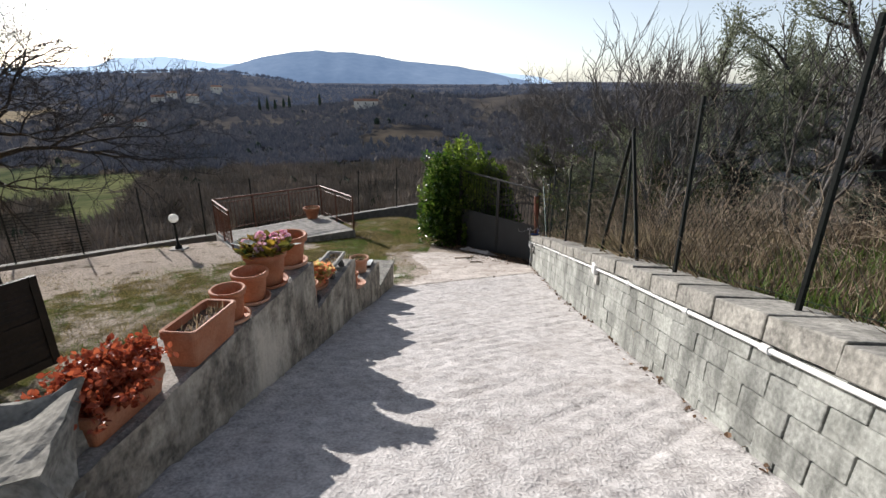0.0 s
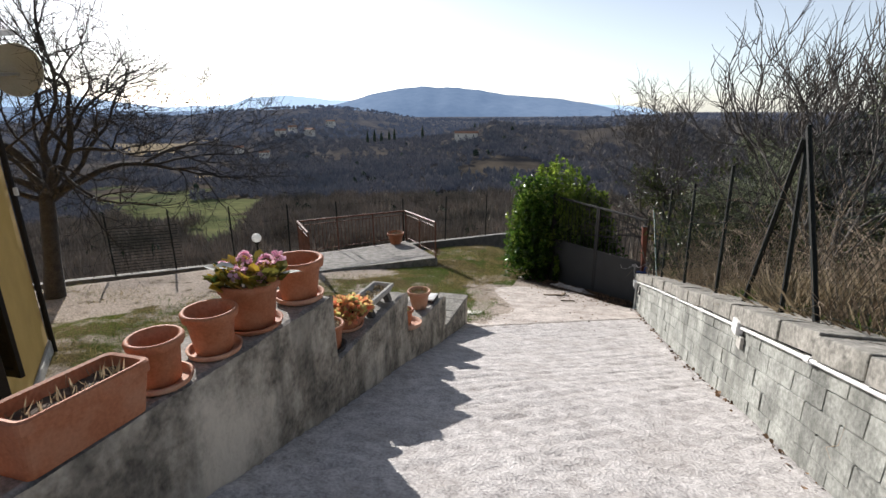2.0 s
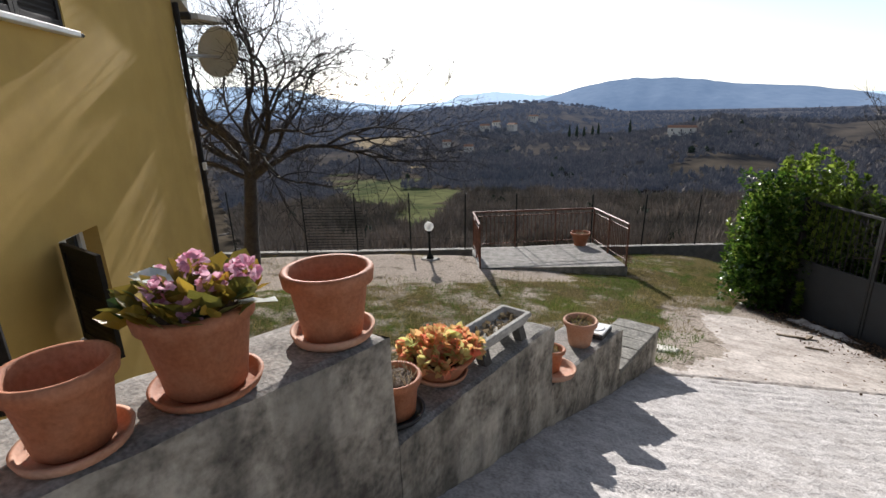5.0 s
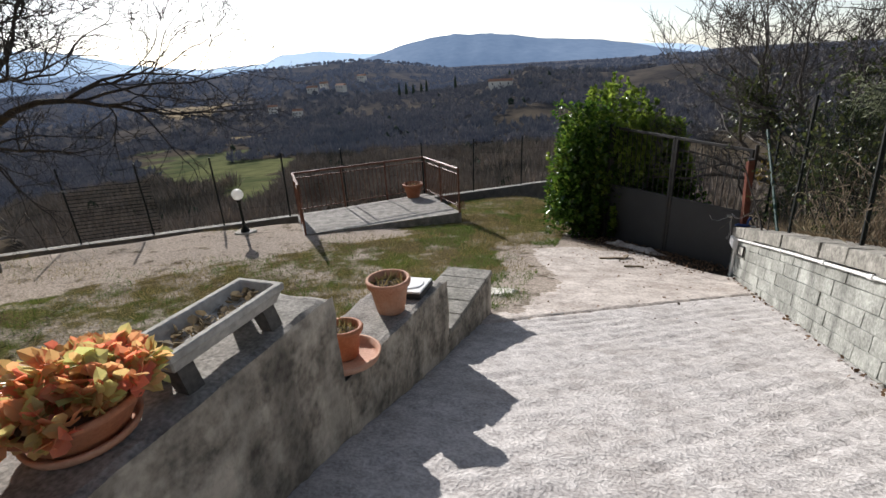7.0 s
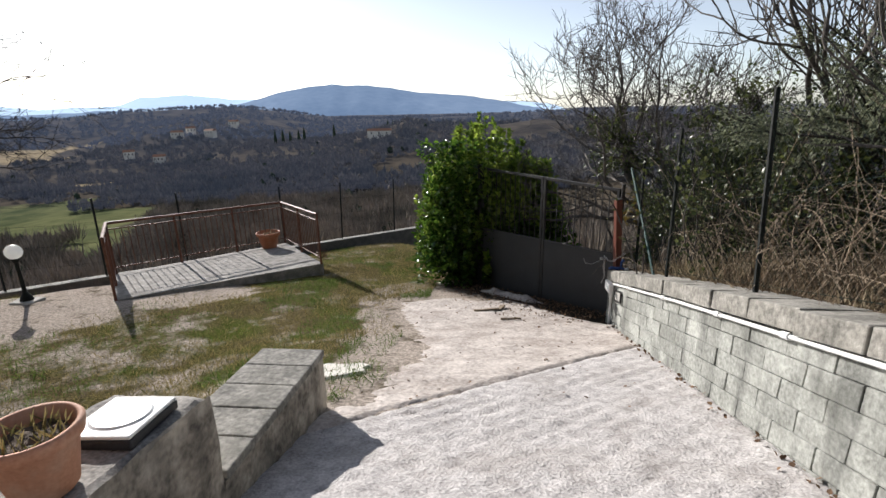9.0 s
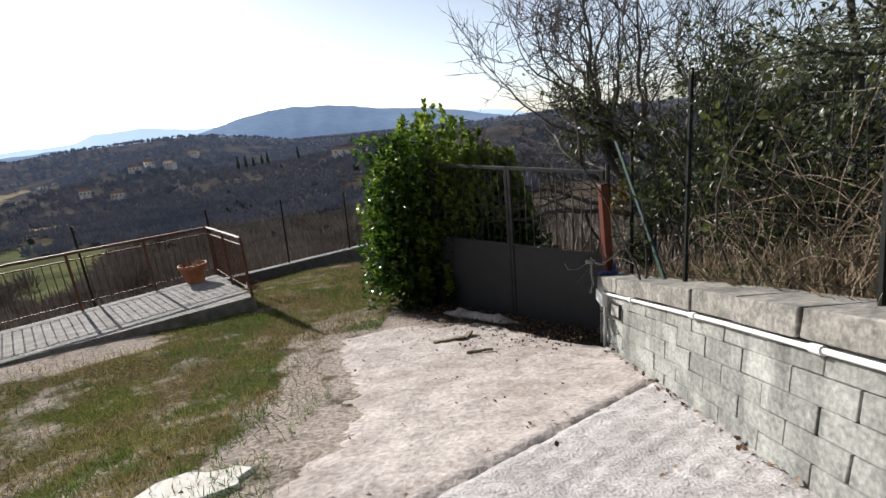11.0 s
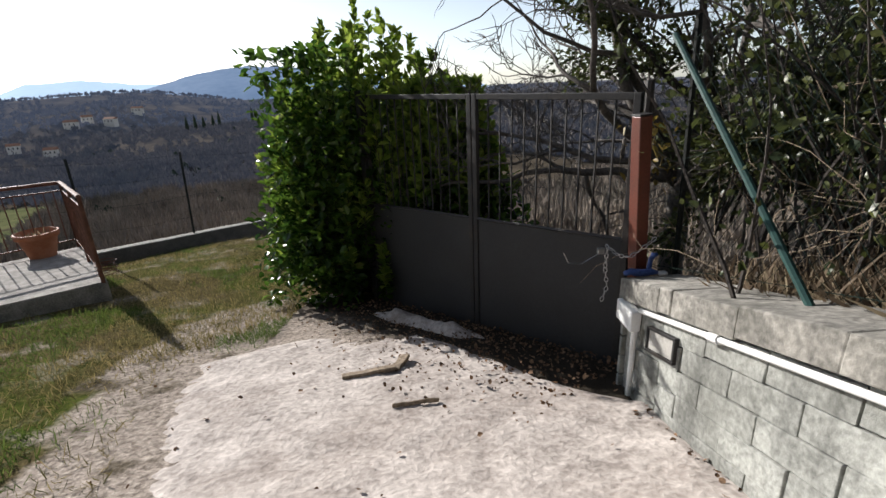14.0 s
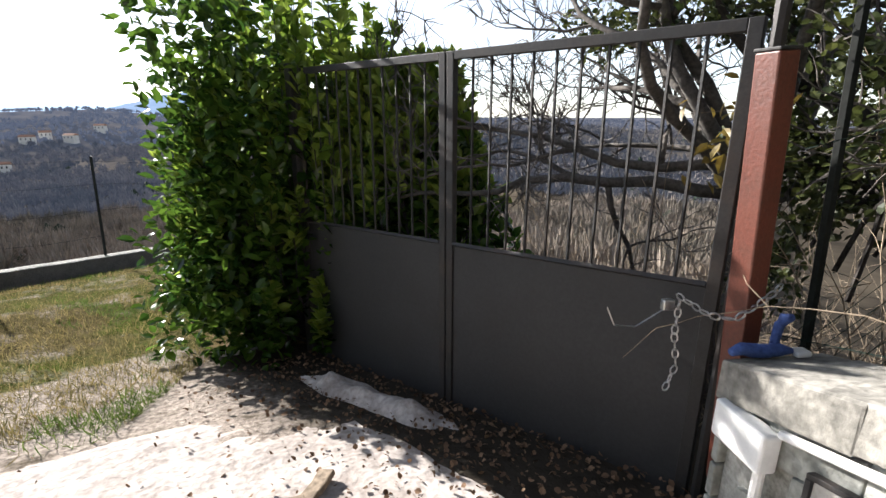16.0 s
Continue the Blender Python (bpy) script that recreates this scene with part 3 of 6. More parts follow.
# ---- left stepped parapet wall ----
def parapet(name, y0, y1, z0, z1, foot):
    """One flight of the stepped wall: a plastered body under a rough top."""
    n = max(4, int((y1 - y0) / 0.04))
    m = 12
    body_v, body_f = [], []
    for j in range(n + 1):
        y = y0 + (y1 - y0) * j / n
        t = z0 + (z1 - z0) * j / n
        f = ramp_z(y) - foot
        for i in range(m + 1):
            z = f + (t - f) * i / m
            body_v.append((WALL_L + 0.014 * noise.noise((y * 2.3, z * 2.3, 6)) + 0.009 * noise.noise((y * 9, z * 9, 2)) + 0.004 * noise.noise((y * 24, z * 24, 5)), y, z))
        for i in range(m + 1):
            x = WALL_L + (WALL_B - WALL_L) * i / m
            edge = 0.010 + 0.030 * max(0.0, noise.noise((x * 5, y * 5, 7)) + 0.15) if i in (0, m) or j in (0, n) else 0.0
            body_v.append((x, y, t - edge + 0.010 * noise.noise((x * 9, y * 9, 3))))
        body_v.append((WALL_B, y, min(f, table(y, YARD_Y, YARD_Z)) - 0.2))
    w = 2 * (m + 1) + 1
    for j in range(n):
        for i in range(w - 1):
            body_f.append((j * w + i, j * w + i + 1, (j + 1) * w + i + 1, (j + 1) * w + i))
    body_f.append(tuple(range(w - 1, -1, -1)))
    body_f.append(tuple(n * w + i for i in range(w)))
    me_ob = mesh_part(name, body_v, body_f, plaster)
    me_ob.data.materials.append(wall_top)
    for p in me_ob.data.polygons:
        if p.normal.z > 0.7 or p.normal.z < -0.7:
            p.material_index = 1
    return tagged(me_ob, "stained plastered parapet wall stepping down beside the ramp", "wall", kind="structure")


parapet("wall_left_1", -4.0, 2.90, 1.16, 0.672, 0.35)
parapet("wall_left_2", 2.905, 4.33, 0.19, 0.15, 0.35)
parapet("wall_left_3", 4.335, 5.74, -0.285, -0.445, 0.35)
wall_left_4 = parapet("wall_left_4", 5.745, 7.06, -0.90, -1.005, 0.35)


# ---- kerb wall at the garden's edge ----
def kerb_at(s, k=0.0):
    return KERB_P + KERB_D * s + KERB_N * k


kerb_v, kerb_f = [], []
KERB_S = [i * 0.5 for i in range(-34, 14)]
for s in KERB_S:
    top = kerb_z(s) + 0.008 * noise.noise((s * 1.3, 0, 0))
    for k, z in ((-0.11, top - 0.75), (-0.11, top - 0.012), (-0.098, top), (0.098, top), (0.11, top - 0.012), (0.11, top - 0.75)):
        p = kerb_at(s, k + 0.006 * noise.noise((s * 2, k * 30, 4)))
        kerb_v.append((p.x, p.y, z))
for j in range(len(KERB_S) - 1):
    for i in range(5):
        kerb_f.append((j * 6 + i, j * 6 + i + 1, j * 6 + 7 + i, j * 6 + 6 + i))
kerb_f += [tuple(range(6)), tuple(reversed(range(len(kerb_v) - 6, len(kerb_v))))]
# the sides' shade is put into a darker concrete; only the top is paler
kerb = mesh_part("kerb", kerb_v, kerb_f, dark_cement)
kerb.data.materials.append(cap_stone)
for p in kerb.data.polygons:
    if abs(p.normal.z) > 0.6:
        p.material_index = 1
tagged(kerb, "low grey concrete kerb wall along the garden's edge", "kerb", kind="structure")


# ---- far mountains ----
def mountain(name, dist, profile, mat):
    verts, faces = [], []
    steps = 260
    for i in range(steps + 1):
        az = -85 + 150 * i / steps
        e = float(np.interp(az, [p[0] for p in profile], [p[1] for p in profile]))
        h = math.tan(radians(e)) * dist + dist * 0.0019 * noise.fractal((az * 0.42, 0, dist), 0.9, 2.0, 5)
        for j in range(8):
            t = j / 7
            r = dist * (0.82 + 0.18 * t)
            z = -75 + (h + 75) * t ** 0.8 + 14 * math.sin(math.pi * t) * noise.noise((az * 0.5, t * 4, 2))
            verts.append((r * math.sin(radians(az)), 8 + r * math.cos(radians(az)), z))
    for i in range(steps):
        for j in range(7):
            faces.append((i * 8 + j, (i + 1) * 8 + j, (i + 1) * 8 + j + 1, i * 8 + j + 1))
    return tagged(mesh_part(name, verts, faces, mat, smooth=True), "mountain ridge with blue-grey haze painted in as glow", "backdrop", kind="structure")


# haze is painted on: the farther ridge has paler colours and more blue emission
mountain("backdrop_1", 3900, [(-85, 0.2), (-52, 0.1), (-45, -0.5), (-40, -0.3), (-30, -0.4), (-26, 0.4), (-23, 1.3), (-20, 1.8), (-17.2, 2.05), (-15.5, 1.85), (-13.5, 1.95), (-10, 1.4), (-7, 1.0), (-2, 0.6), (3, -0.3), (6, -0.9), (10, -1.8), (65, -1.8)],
         backdrop_material("haze_glow_mountain", (0.10, 0.13, 0.17), (0.16, 0.19, 0.23), (0.075, 0.115, 0.19)))
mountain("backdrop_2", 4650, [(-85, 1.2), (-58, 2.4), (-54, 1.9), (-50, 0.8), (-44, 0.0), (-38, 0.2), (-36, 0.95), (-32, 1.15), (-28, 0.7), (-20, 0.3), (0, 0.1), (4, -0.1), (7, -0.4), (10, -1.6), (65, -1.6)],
         backdrop_material("paler_haze_glow_mountain", (0.30, 0.36, 0.42), (0.36, 0.42, 0.48), (0.22, 0.31, 0.44)))


# ---- the house ----
HOUSE_C, HOUSE_D, HOUSE_N = Vector((-7.16, 5.39)), Vector((0.737, -0.676)), Vector((0.676, 0.737))
HOUSE_YAW = math.degrees(math.atan2(HOUSE_D.y, HOUSE_D.x))
HOUSE_M = pose(HOUSE_C.x, HOUSE_C.y, 0, 0, 0, HOUSE_YAW)
# in the house's own axes x runs along the gable from the far corner, y points out of the wall
house = thing("house", "ochre rendered house with dark shutters and a tiled roof", "house", HOUSE_M)


def gable_top(x):
    return 3.05 + 0.36 * min(x, 6.4 - x + 0.0) if x < 3.2 else 3.05 + 0.36 * (6.4 - x)


def slab_with_holes(name, x0, x1, holes, y0, y1, z0, top, mat, parent):
    """A wall of cells between sorted cuts, leaving the holes open through its thickness."""
    cx = sorted({x0, x1, 3.2, *[h[0] for h in holes], *[h[1] for h in holes]})
    cz = sorted({z0, *[h[2] for h in holes], *[h[3] for h in holes]})
    bm = bmesh.new()
    for a, b in zip(cx, cx[1:]):
        zs = [(c, d) for c, d in zip(cz, cz[1:])] + [(cz[-1], None)]
        for c, d in zs:
            if d is not None and any(h[0] <= a and b <= h[1] and h[2] <= c and d <= h[3] for h in holes):
                continue
            ta, tb = (d, d) if d is not None else (top(a), top(b))
            v = [bm.verts.new(p) for p in ((a, y0, c), (b, y0, c), (b, y0, tb), (a, y0, ta), (a, y1, c), (b, y1, c), (b, y1, tb), (a, y1, ta))]
            for f in ((0, 1, 2, 3), (5, 4, 7, 6), (4, 0, 3, 7), (1, 5, 6, 2), (3, 2, 6, 7), (4, 5, 1, 0)):
                bm.faces.new([v[i] for i in f])
    bmesh.ops.remove_doubles(bm, verts=bm.verts, dist=0.0005)
    # inner faces between neighbouring cells
    bm.verts.index_update()
    dup = {}
    for f in bm.faces:
        dup.setdefault(tuple(sorted(v.index for v in f.verts)), []).append(f)
    bmesh.ops.delete(bm, geom=[f for g in dup.values() if len(g) > 1 for f in g], context="FACES_ONLY")
    bmesh.ops.recalc_face_normals(bm, faces=bm.faces)
    return part(name, bm, mat, parent)


LOWER, UPPER = (3.21, 3.83, -0.36, 0.50), (2.95, 4.25, 2.24, 3.42)
slab_with_holes("wall", 0.0, 6.4, [LOWER, UPPER], -0.28, 0.0, -2.3, gable_top, yellow_wall, house)
part("wall", boxed(0.0, 0.28, -7.0, -0.285, -2.3, 3.0), yellow_wall, house)
part("wall", boxed(6.12, 6.4, -7.0, -0.285, -2.3, 3.0), yellow_wall, house)
part("wall", boxed(0.285, 6.115, -7.0, -6.72, -2.3, 3.0), yellow_wall, house)
for side in (0, 1):
    bm = bmesh.new()
    xa, xb = (-0.35, 3.2) if side == 0 else (7.0, 3.2)
    za, zb = 3.05 - 0.36 * 0.35 + 0.02, 3.05 + 0.36 * 3.2 + 0.02
    v = [bm.verts.new(p) for p in ((xa, 0.12, za), (xb, 0.12, zb), (xb, -7.2, zb), (xa, -7.2, za), (xa, 0.12, za + 0.13), (xb, 0.12, zb + 0.13), (xb, -7.2, zb + 0.13), (xa, -7.2, za + 0.13))]
    for f in ((0, 3, 2, 1), (4, 5, 6, 7), (0, 1, 5, 4), (1, 2, 6, 5), (2, 3, 7, 6), (3, 0, 4, 7)):
        bm.faces.new([v[i] for i in f])
    bmesh.ops.recalc_face_normals(bm, faces=bm.faces)
    roof = part("roof", bm, soffit, house, "tiled pitched roof with a grey boarded soffit")
    tiles_v, tiles_f = [], []
    for row in range(44):
        y = 0.05 - row * 0.165
        lo, hi = Vector((xa, y, za + 0.15)), Vector((xb, y, zb + 0.15))
        tube_into(tiles_v, tiles_f, [lo, hi], [0.075, 0.07], 8)
    mesh_part("tile_rows", tiles_v, tiles_f, roof_tile, roof)
rod("gutter", (-0.40, 0.12, 2.90), (-0.40, -7.1, 2.90), 0.06, dark_iron, house, "dark half-round gutter")
bm = boxed(-2.95, -0.42, -3.2, 0.22, 0.0, 0.09, 0.01)
for q in bm.verts:
    q.co.z += 2.80 - 0.115 * q.co.x
part("porch_roof", bm, soffit, house, "grey porch roof beyond the corner")
rod("porch_post", (-2.8, -3.0, -2.3), (-2.8, -3.0, 3.15), 0.05, dark_wood, house)
rod("drainpipe", (0.02, 0.055, -2.0), (0.02, 0.055, 3.0), 0.042, dark_wood, house, "dark brown drainpipe at the corner")
part("plinth", boxed(0.0, 6.42, 0.003, 0.05, -2.3, -1.72, 0.01), stone_grey, house, "grey cement plinth")


def louvre_shutter(parent, m, wide, high, label):
    """A louvred shutter leaf, hinged at x = 0, standing in the plane y = 0."""
    leaf = part("shutter", boxed(0, 0.055, -0.02, 0.02, 0, high, 0.004), dark_wood, parent, label)
    leaf.matrix_local = m
    part("stile", boxed(wide - 0.055, wide, -0.02, 0.02, 0, high, 0.004), dark_wood, leaf)
    for z in (0.0, high / 2 - 0.03, high - 0.07):
        part("rail", boxed(0.056, wide - 0.056, -0.019, 0.019, z, z + 0.07, 0.004), dark_wood, leaf)
    part("panel", boxed(0.057, wide - 0.057, -0.006, 0.0, 0.071, high - 0.071), dark_wood, leaf)
    slats = bmesh.new()
    n = int((high - 0.2) / 0.045)
    for i in range(n):
        z = 0.09 + i * (high - 0.18) / n
        if abs(z - high / 2) < 0.05:
            continue
        box(slats, 0.057, wide - 0.057, -0.021, 0.021, -0.004, 0.004, 0, Matrix.Translation((0, 0, z + 0.02)) @ Matrix.Rotation(radians(66), 4, "X"))
    part("slats", slats, dark_wood, leaf)
    return leaf


window_low = part("window_frame", boxed(LOWER[0], LOWER[0] + 0.06, -0.20, -0.14, LOWER[2], LOWER[3]), white_paint, house, "white painted window frame")
for a, b, c, d in ((LOWER[1] - 0.06, LOWER[1], LOWER[2], LOWER[3]), (LOWER[0] + 0.061, LOWER[1] - 0.061, LOWER[3] - 0.06, LOWER[3]), (LOWER[0] + 0.061, LOWER[1] - 0.061, LOWER[2], LOWER[2] + 0.06), ((LOWER[0] + LOWER[1]) / 2 - 0.03, (LOWER[0] + LOWER[1]) / 2 + 0.03, LOWER[2] + 0.061, LOWER[3] - 0.061)):
    part("frame_bar", boxed(a, b, -0.20, -0.14, c, d), white_paint, window_low)
part("pane", boxed(LOWER[0] + 0.05, LOWER[1] - 0.05, -0.175, -0.168, LOWER[2] + 0.05, LOWER[3] - 0.05), pane_glass, window_low, "dark window pane")
part("window_sill", boxed(LOWER[0] - 0.06, LOWER[1] + 0.06, -0.135, 0.05, LOWER[2] - 0.05, LOWER[2] - 0.003, 0.008), white_paint, house, "white stone sill")
louvre_shutter(house, pose(LOWER[1] + 0.02, 0.03, LOWER[2], 0, 0, 46), 0.70, 0.86, "dark wooden shutter, standing open")
louvre_shutter(house, pose(6.0, 0.03, 0.08, 0, 0, 112), 0.78, 0.74, "dark louvred shutter, swung open to the wall")
part("window_sill", boxed(UPPER[0] - 0.09, UPPER[1] + 0.09, -0.10, 0.075, UPPER[2] - 0.055, UPPER[2] - 0.003, 0.008), white_paint, house, "pale stone sill under closed shutters")
louvre_shutter(house, pose(UPPER[0] + 0.005, -0.03, UPPER[2]), 0.643, 1.175, "dark louvred shutter, closed")
louvre_shutter(house, pose(UPPER[0] + 0.652, -0.03, UPPER[2]), 0.643, 1.175, "dark louvred shutter, closed")
rod("hook", (UPPER[0] - 0.05, 0.01, UPPER[2] - 0.02), (UPPER[0] - 0.17, 0.05, UPPER[2] - 0.03), 0.018, dark_iron, house, "small black shutter hook")
part("wall_lamp", boxed(-0.0, 0.06, 0.062, 0.12, 0.62, 0.74, 0.01), white_paint, house, "small white box at the corner")

# satellite dish on an arm off the far corner
dish = thing("satellite_dish", "cream satellite dish on a metal arm at the house corner", "satellite dish", HOUSE_M)
prof = [(0.0, 0.0), (0.14, 0.012), (0.27, 0.045), (0.37, 0.085), (0.43, 0.118), (0.44, 0.118), (0.43, 0.108), (0.37, 0.073), (0.27, 0.033), (0.14, 0.0), (0.0, -0.012)]
plate = part("reflector", lathe(prof, 32), dish_paint, dish, "cream oval reflector", smooth=True)
plate.matrix_local = pose(-0.92, 0.36, 2.40, 80, 0, 75) @ Matrix.Diagonal((0.80, 0.92, 0.9, 1))
rod("arm", (-0.02, -0.05, 2.30), (-0.88, 0.33, 2.36), 0.025, steel, dish, "bent galvanised arm")
rod("feed_arm", (-0.92, 0.36, 2.05), (-1.35, 0.30, 2.20), 0.012, steel, dish)
part("receiver", boxed(-1.40, -1.32, 0.27, 0.33, 2.17, 2.25, 0.01), white_paint, dish, "small white receiver head")


# ---- pots on the parapet ----
def top_of(y):
    """Height of the parapet's top at y."""
    for y0, y1, z0, z1 in ((-4.0, 2.903, 1.16, 0.672), (2.903, 4.333, 0.19, 0.15), (4.333, 5.743, -0.285, -0.445)):
        if y0 <= y <= y1:
            return z0 + (z1 - z0) * (y - y0) / (y1 - y0)
    return 0.0


def saucer_profile(r, h):
    return [(0.001, 0.0), (r * 0.80, 0.0), (r * 0.93, h * 0.3), (r, h), (r - 0.012, h), (r * 0.88, h * 0.45), (r * 0.76, 0.012), (0.001, 0.012)]


def pot(name, label, x, y, rim, foot, high, saucer=0.0, mat=None, lip=0.035, filled=0.82, saucer_mat=None, tilt=(0, 0), lift=0.0, saucer_high=0.035):
    """A round flowerpot with a rolled lip, soil inside and a saucer below."""
    mat = mat or terracotta
    z = top_of(y) + 0.004 + lift
    ob = thing(name, label, "flowerpot", pose(x, y, z, tilt[0], tilt[1], 0))
    up = 0.0
    if saucer:
        part("saucer", lathe(saucer_profile(saucer, saucer_high), 32), saucer_mat or mat, ob, "round saucer under the pot", smooth=True)
        up = 0.013
    lip_h = min(lip * 1.5, high * 0.22)
    prof = [(0.001, 0.0), (foot - 0.01, 0.0), (foot, 0.012), (rim - lip * 0.6, high - lip_h), (rim - 0.006, high - lip_h + 0.006), (rim, high - 0.01), (rim - 0.008, high), (rim - lip * 0.55, high - 0.003), (rim - lip * 0.8, high - lip_h), (foot - 0.014, 0.03), (0.001, 0.03)]
    body = part("body", lathe(prof, 36), mat, ob, smooth=True)
    body.location.z = up
    sr = foot + (rim - lip * 0.8 - foot) * filled - 0.012
    bm = lathe([(sr, 0.0), (sr * 0.7, 0.006), (sr * 0.35, 0.002), (0.001, 0.008)], 20)
    for v in bm.verts:
        v.co.z += 0.012 * noise.noise(v.co * 25 + Vector((x * 9, y * 9, 0)))
    earth = part("soil", bm, soil, ob, "dry dark soil", smooth=True)
    earth.location.z = up + high * filled
    return ob, z + up + high * filled, z + up + high


rng_p = random.Random(11)
pot("flowerpot", "empty terracotta flowerpot on a stained saucer", -0.735, 1.645, 0.110, 0.074, 0.205, 0.122, filled=0.62, saucer_mat=terracotta_pale)
pot("flowerpot", "empty terracotta flowerpot with a chalky foot on a saucer", -0.74, 1.96, 0.126, 0.084, 0.212, 0.125, filled=0.55, saucer_mat=terracotta_pale)
flower_pot, soil4, rim4 = pot("flowerpot", "large terracotta pot of pink flowers and yellowing leaves", -0.775, 2.295, 0.164, 0.112, 0.262, 0.158, filled=0.9)
pot("flowerpot", "large empty terracotta pot on a thick saucer", -0.78, 2.768, 0.166, 0.108, 0.262, 0.155, filled=0.5, lip=0.045, saucer_mat=terracotta_pale, saucer_high=0.045)
pot6, soil6, rim6 = pot("flowerpot", "terracotta pot of weathered soil on a dark saucer", -0.765, 3.045, 0.124, 0.090, 0.19, 0.132, filled=0.9, saucer_mat=plastic_black)
bowl, soil7, rim7 = pot("flower_bowl", "shallow terracotta bowl crowded with orange succulents", -0.815, 3.43, 0.180, 0.11, 0.12, 0.14, filled=0.85, saucer_mat=terracotta_pale)
pot8, soil8, rim8 = pot("flowerpot", "small terracotta pot with weeds on a wide saucer", -0.73, 4.52, 0.102, 0.070, 0.165, 0.0, filled=0.8, lift=0.014, tilt=(-5, 0))
big_saucer = thing("saucer", "wide pale terracotta saucer under a small pot", "saucer", pose(-0.725, 4.50, top_of(4.50) + 0.004, -5, 0, 0))
part("dish", lathe(saucer_profile(0.185, 0.05), 36), terracotta_pale, big_saucer, smooth=True)
pot9, soil9, rim9 = pot("flowerpot", "pale terracotta pot with sprouting weeds", -0.765, 5.13, 0.135, 0.085, 0.22, 0.0, mat=terracotta_pale, filled=0.82)


def weeds(parent, x, y, z, r, n, mat, size, up=1.2):
    spots = []
    for _ in range(n):
        a, q = rng_p.uniform(0, 6.283), r * math.sqrt(rng_p.random())
        spots.append(((x + q * math.cos(a) - parent.location.x, y + q * math.sin(a) - parent.location.y, z - parent.location.z), rnd_way(rng_p, up), rng_p.uniform(0.5, 1.2) * size, rng_p.uniform(0.6, 1.4), rng_p.uniform(-1.5, 1.5)))
    return scatter("weed_growth", spots, mat, parent, "sparse dry weeds", BLADE, BLADE_FACES)


weeds(pot6, -0.765, 3.045, soil6, 0.10, 110, straw, 0.05)
weeds(pot8, -0.73, 4.52, soil8, 0.07, 70, grass_blade, 0.06)
weeds(pot9, -0.765, 5.13, soil9, 0.09, 90, grass_blade, 0.06)


def flowers():
    """Pink blossom clusters over yellow and green leaves."""
    x0, y0 = flower_pot.location.x, flower_pot.location.y
    base = soil4 - flower_pot.location.z
    leaves = []
    for _ in range(150):
        a, q = rng_p.uniform(0, 6.283), 0.16 * math.sqrt(rng_p.random())
        d = Vector((math.cos(a) * q * 5, math.sin(a) * q * 5, rng_p.uniform(0.3, 1.2)))
        leaves.append(((q * math.cos(a), q * math.sin(a), base + rng_p.uniform(0.0, 0.06)), d, rng_p.uniform(0.05, 0.10), rng_p.uniform(1.0, 1.5), rng_p.uniform(-0.8, 0.8)))
    scatter("leaves", leaves, bedding_leaf, flower_pot, "green and yellowing leaves")
    shiny = []
    for a, r_, z_, s_ in ((3.3, 0.10, 0.06, 0.14), (2.5, 0.15, 0.03, 0.13), (0.4, 0.15, 0.03, 0.13), (3.9, 0.04, 0.09, 0.12)):
        shiny.append(((r_ * math.cos(a), r_ * math.sin(a), base + z_), (math.cos(a), math.sin(a), 0.25), s_, 1.2, 0.2))
    scatter("pale_leaves", shiny, white_petal, flower_pot, "broad pale glossy leaves")
    petals = []
    for cx, cy, cz, cr in ((0.02, -0.09, 0.085, 0.045), (0.09, 0.02, 0.085, 0.042), (-0.03, 0.03, 0.12, 0.040), (-0.12, -0.02, 0.075, 0.035), (0.13, 0.10, 0.115, 0.040), (0.11, -0.05, 0.045, 0.038), (0.03, 0.13, 0.08, 0.036)):
        for _ in range(55):
            d = rnd_way(rng_p, 0.4)
            petals.append(((cx + d.x * cr * 0.6, cy + d.y * cr * 0.6, base + cz + d.z * cr * 0.6), d + rnd_way(rng_p) * 0.7, rng_p.uniform(0.018, 0.03), rng_p.uniform(1.4, 2.0), rng_p.uniform(-1.5, 1.5)))
    scatter("blossoms", petals, pink_petal, flower_pot, "pink frilled blossoms")


flowers()


def succulents():
    base = soil7 - bowl.location.z
    spots = []
    for _ in range(120):
        a, q = rng_p.uniform(0, 6.283), 0.185 * math.sqrt(rng_p.random())
        c = Vector((q * math.cos(a), q * math.sin(a), base + 0.015 + 0.085 * (1 - q / 0.2) * rng_p.random() + rng_p.uniform(0, 0.03)))
        out = Vector((math.cos(a) * q * 3.0, math.sin(a) * q * 3.0, 0))
        size = rng_p.uniform(0.032, 0.060)
        for k in range(rng_p.randint(7, 11)):
            d = rnd_way(rng_p, 0.55) + out
            at = c + rnd_way(rng_p) * 0.014
            spots.append((tuple(at), tuple(d), size * rng_p.uniform(0.7, 1.25), rng_p.uniform(1.0, 1.5), rng_p.uniform(-1.2, 1.2)))
    scatter("foliage", spots, succulent_leaf, bowl, "orange and olive succulent rosettes")


succulents()


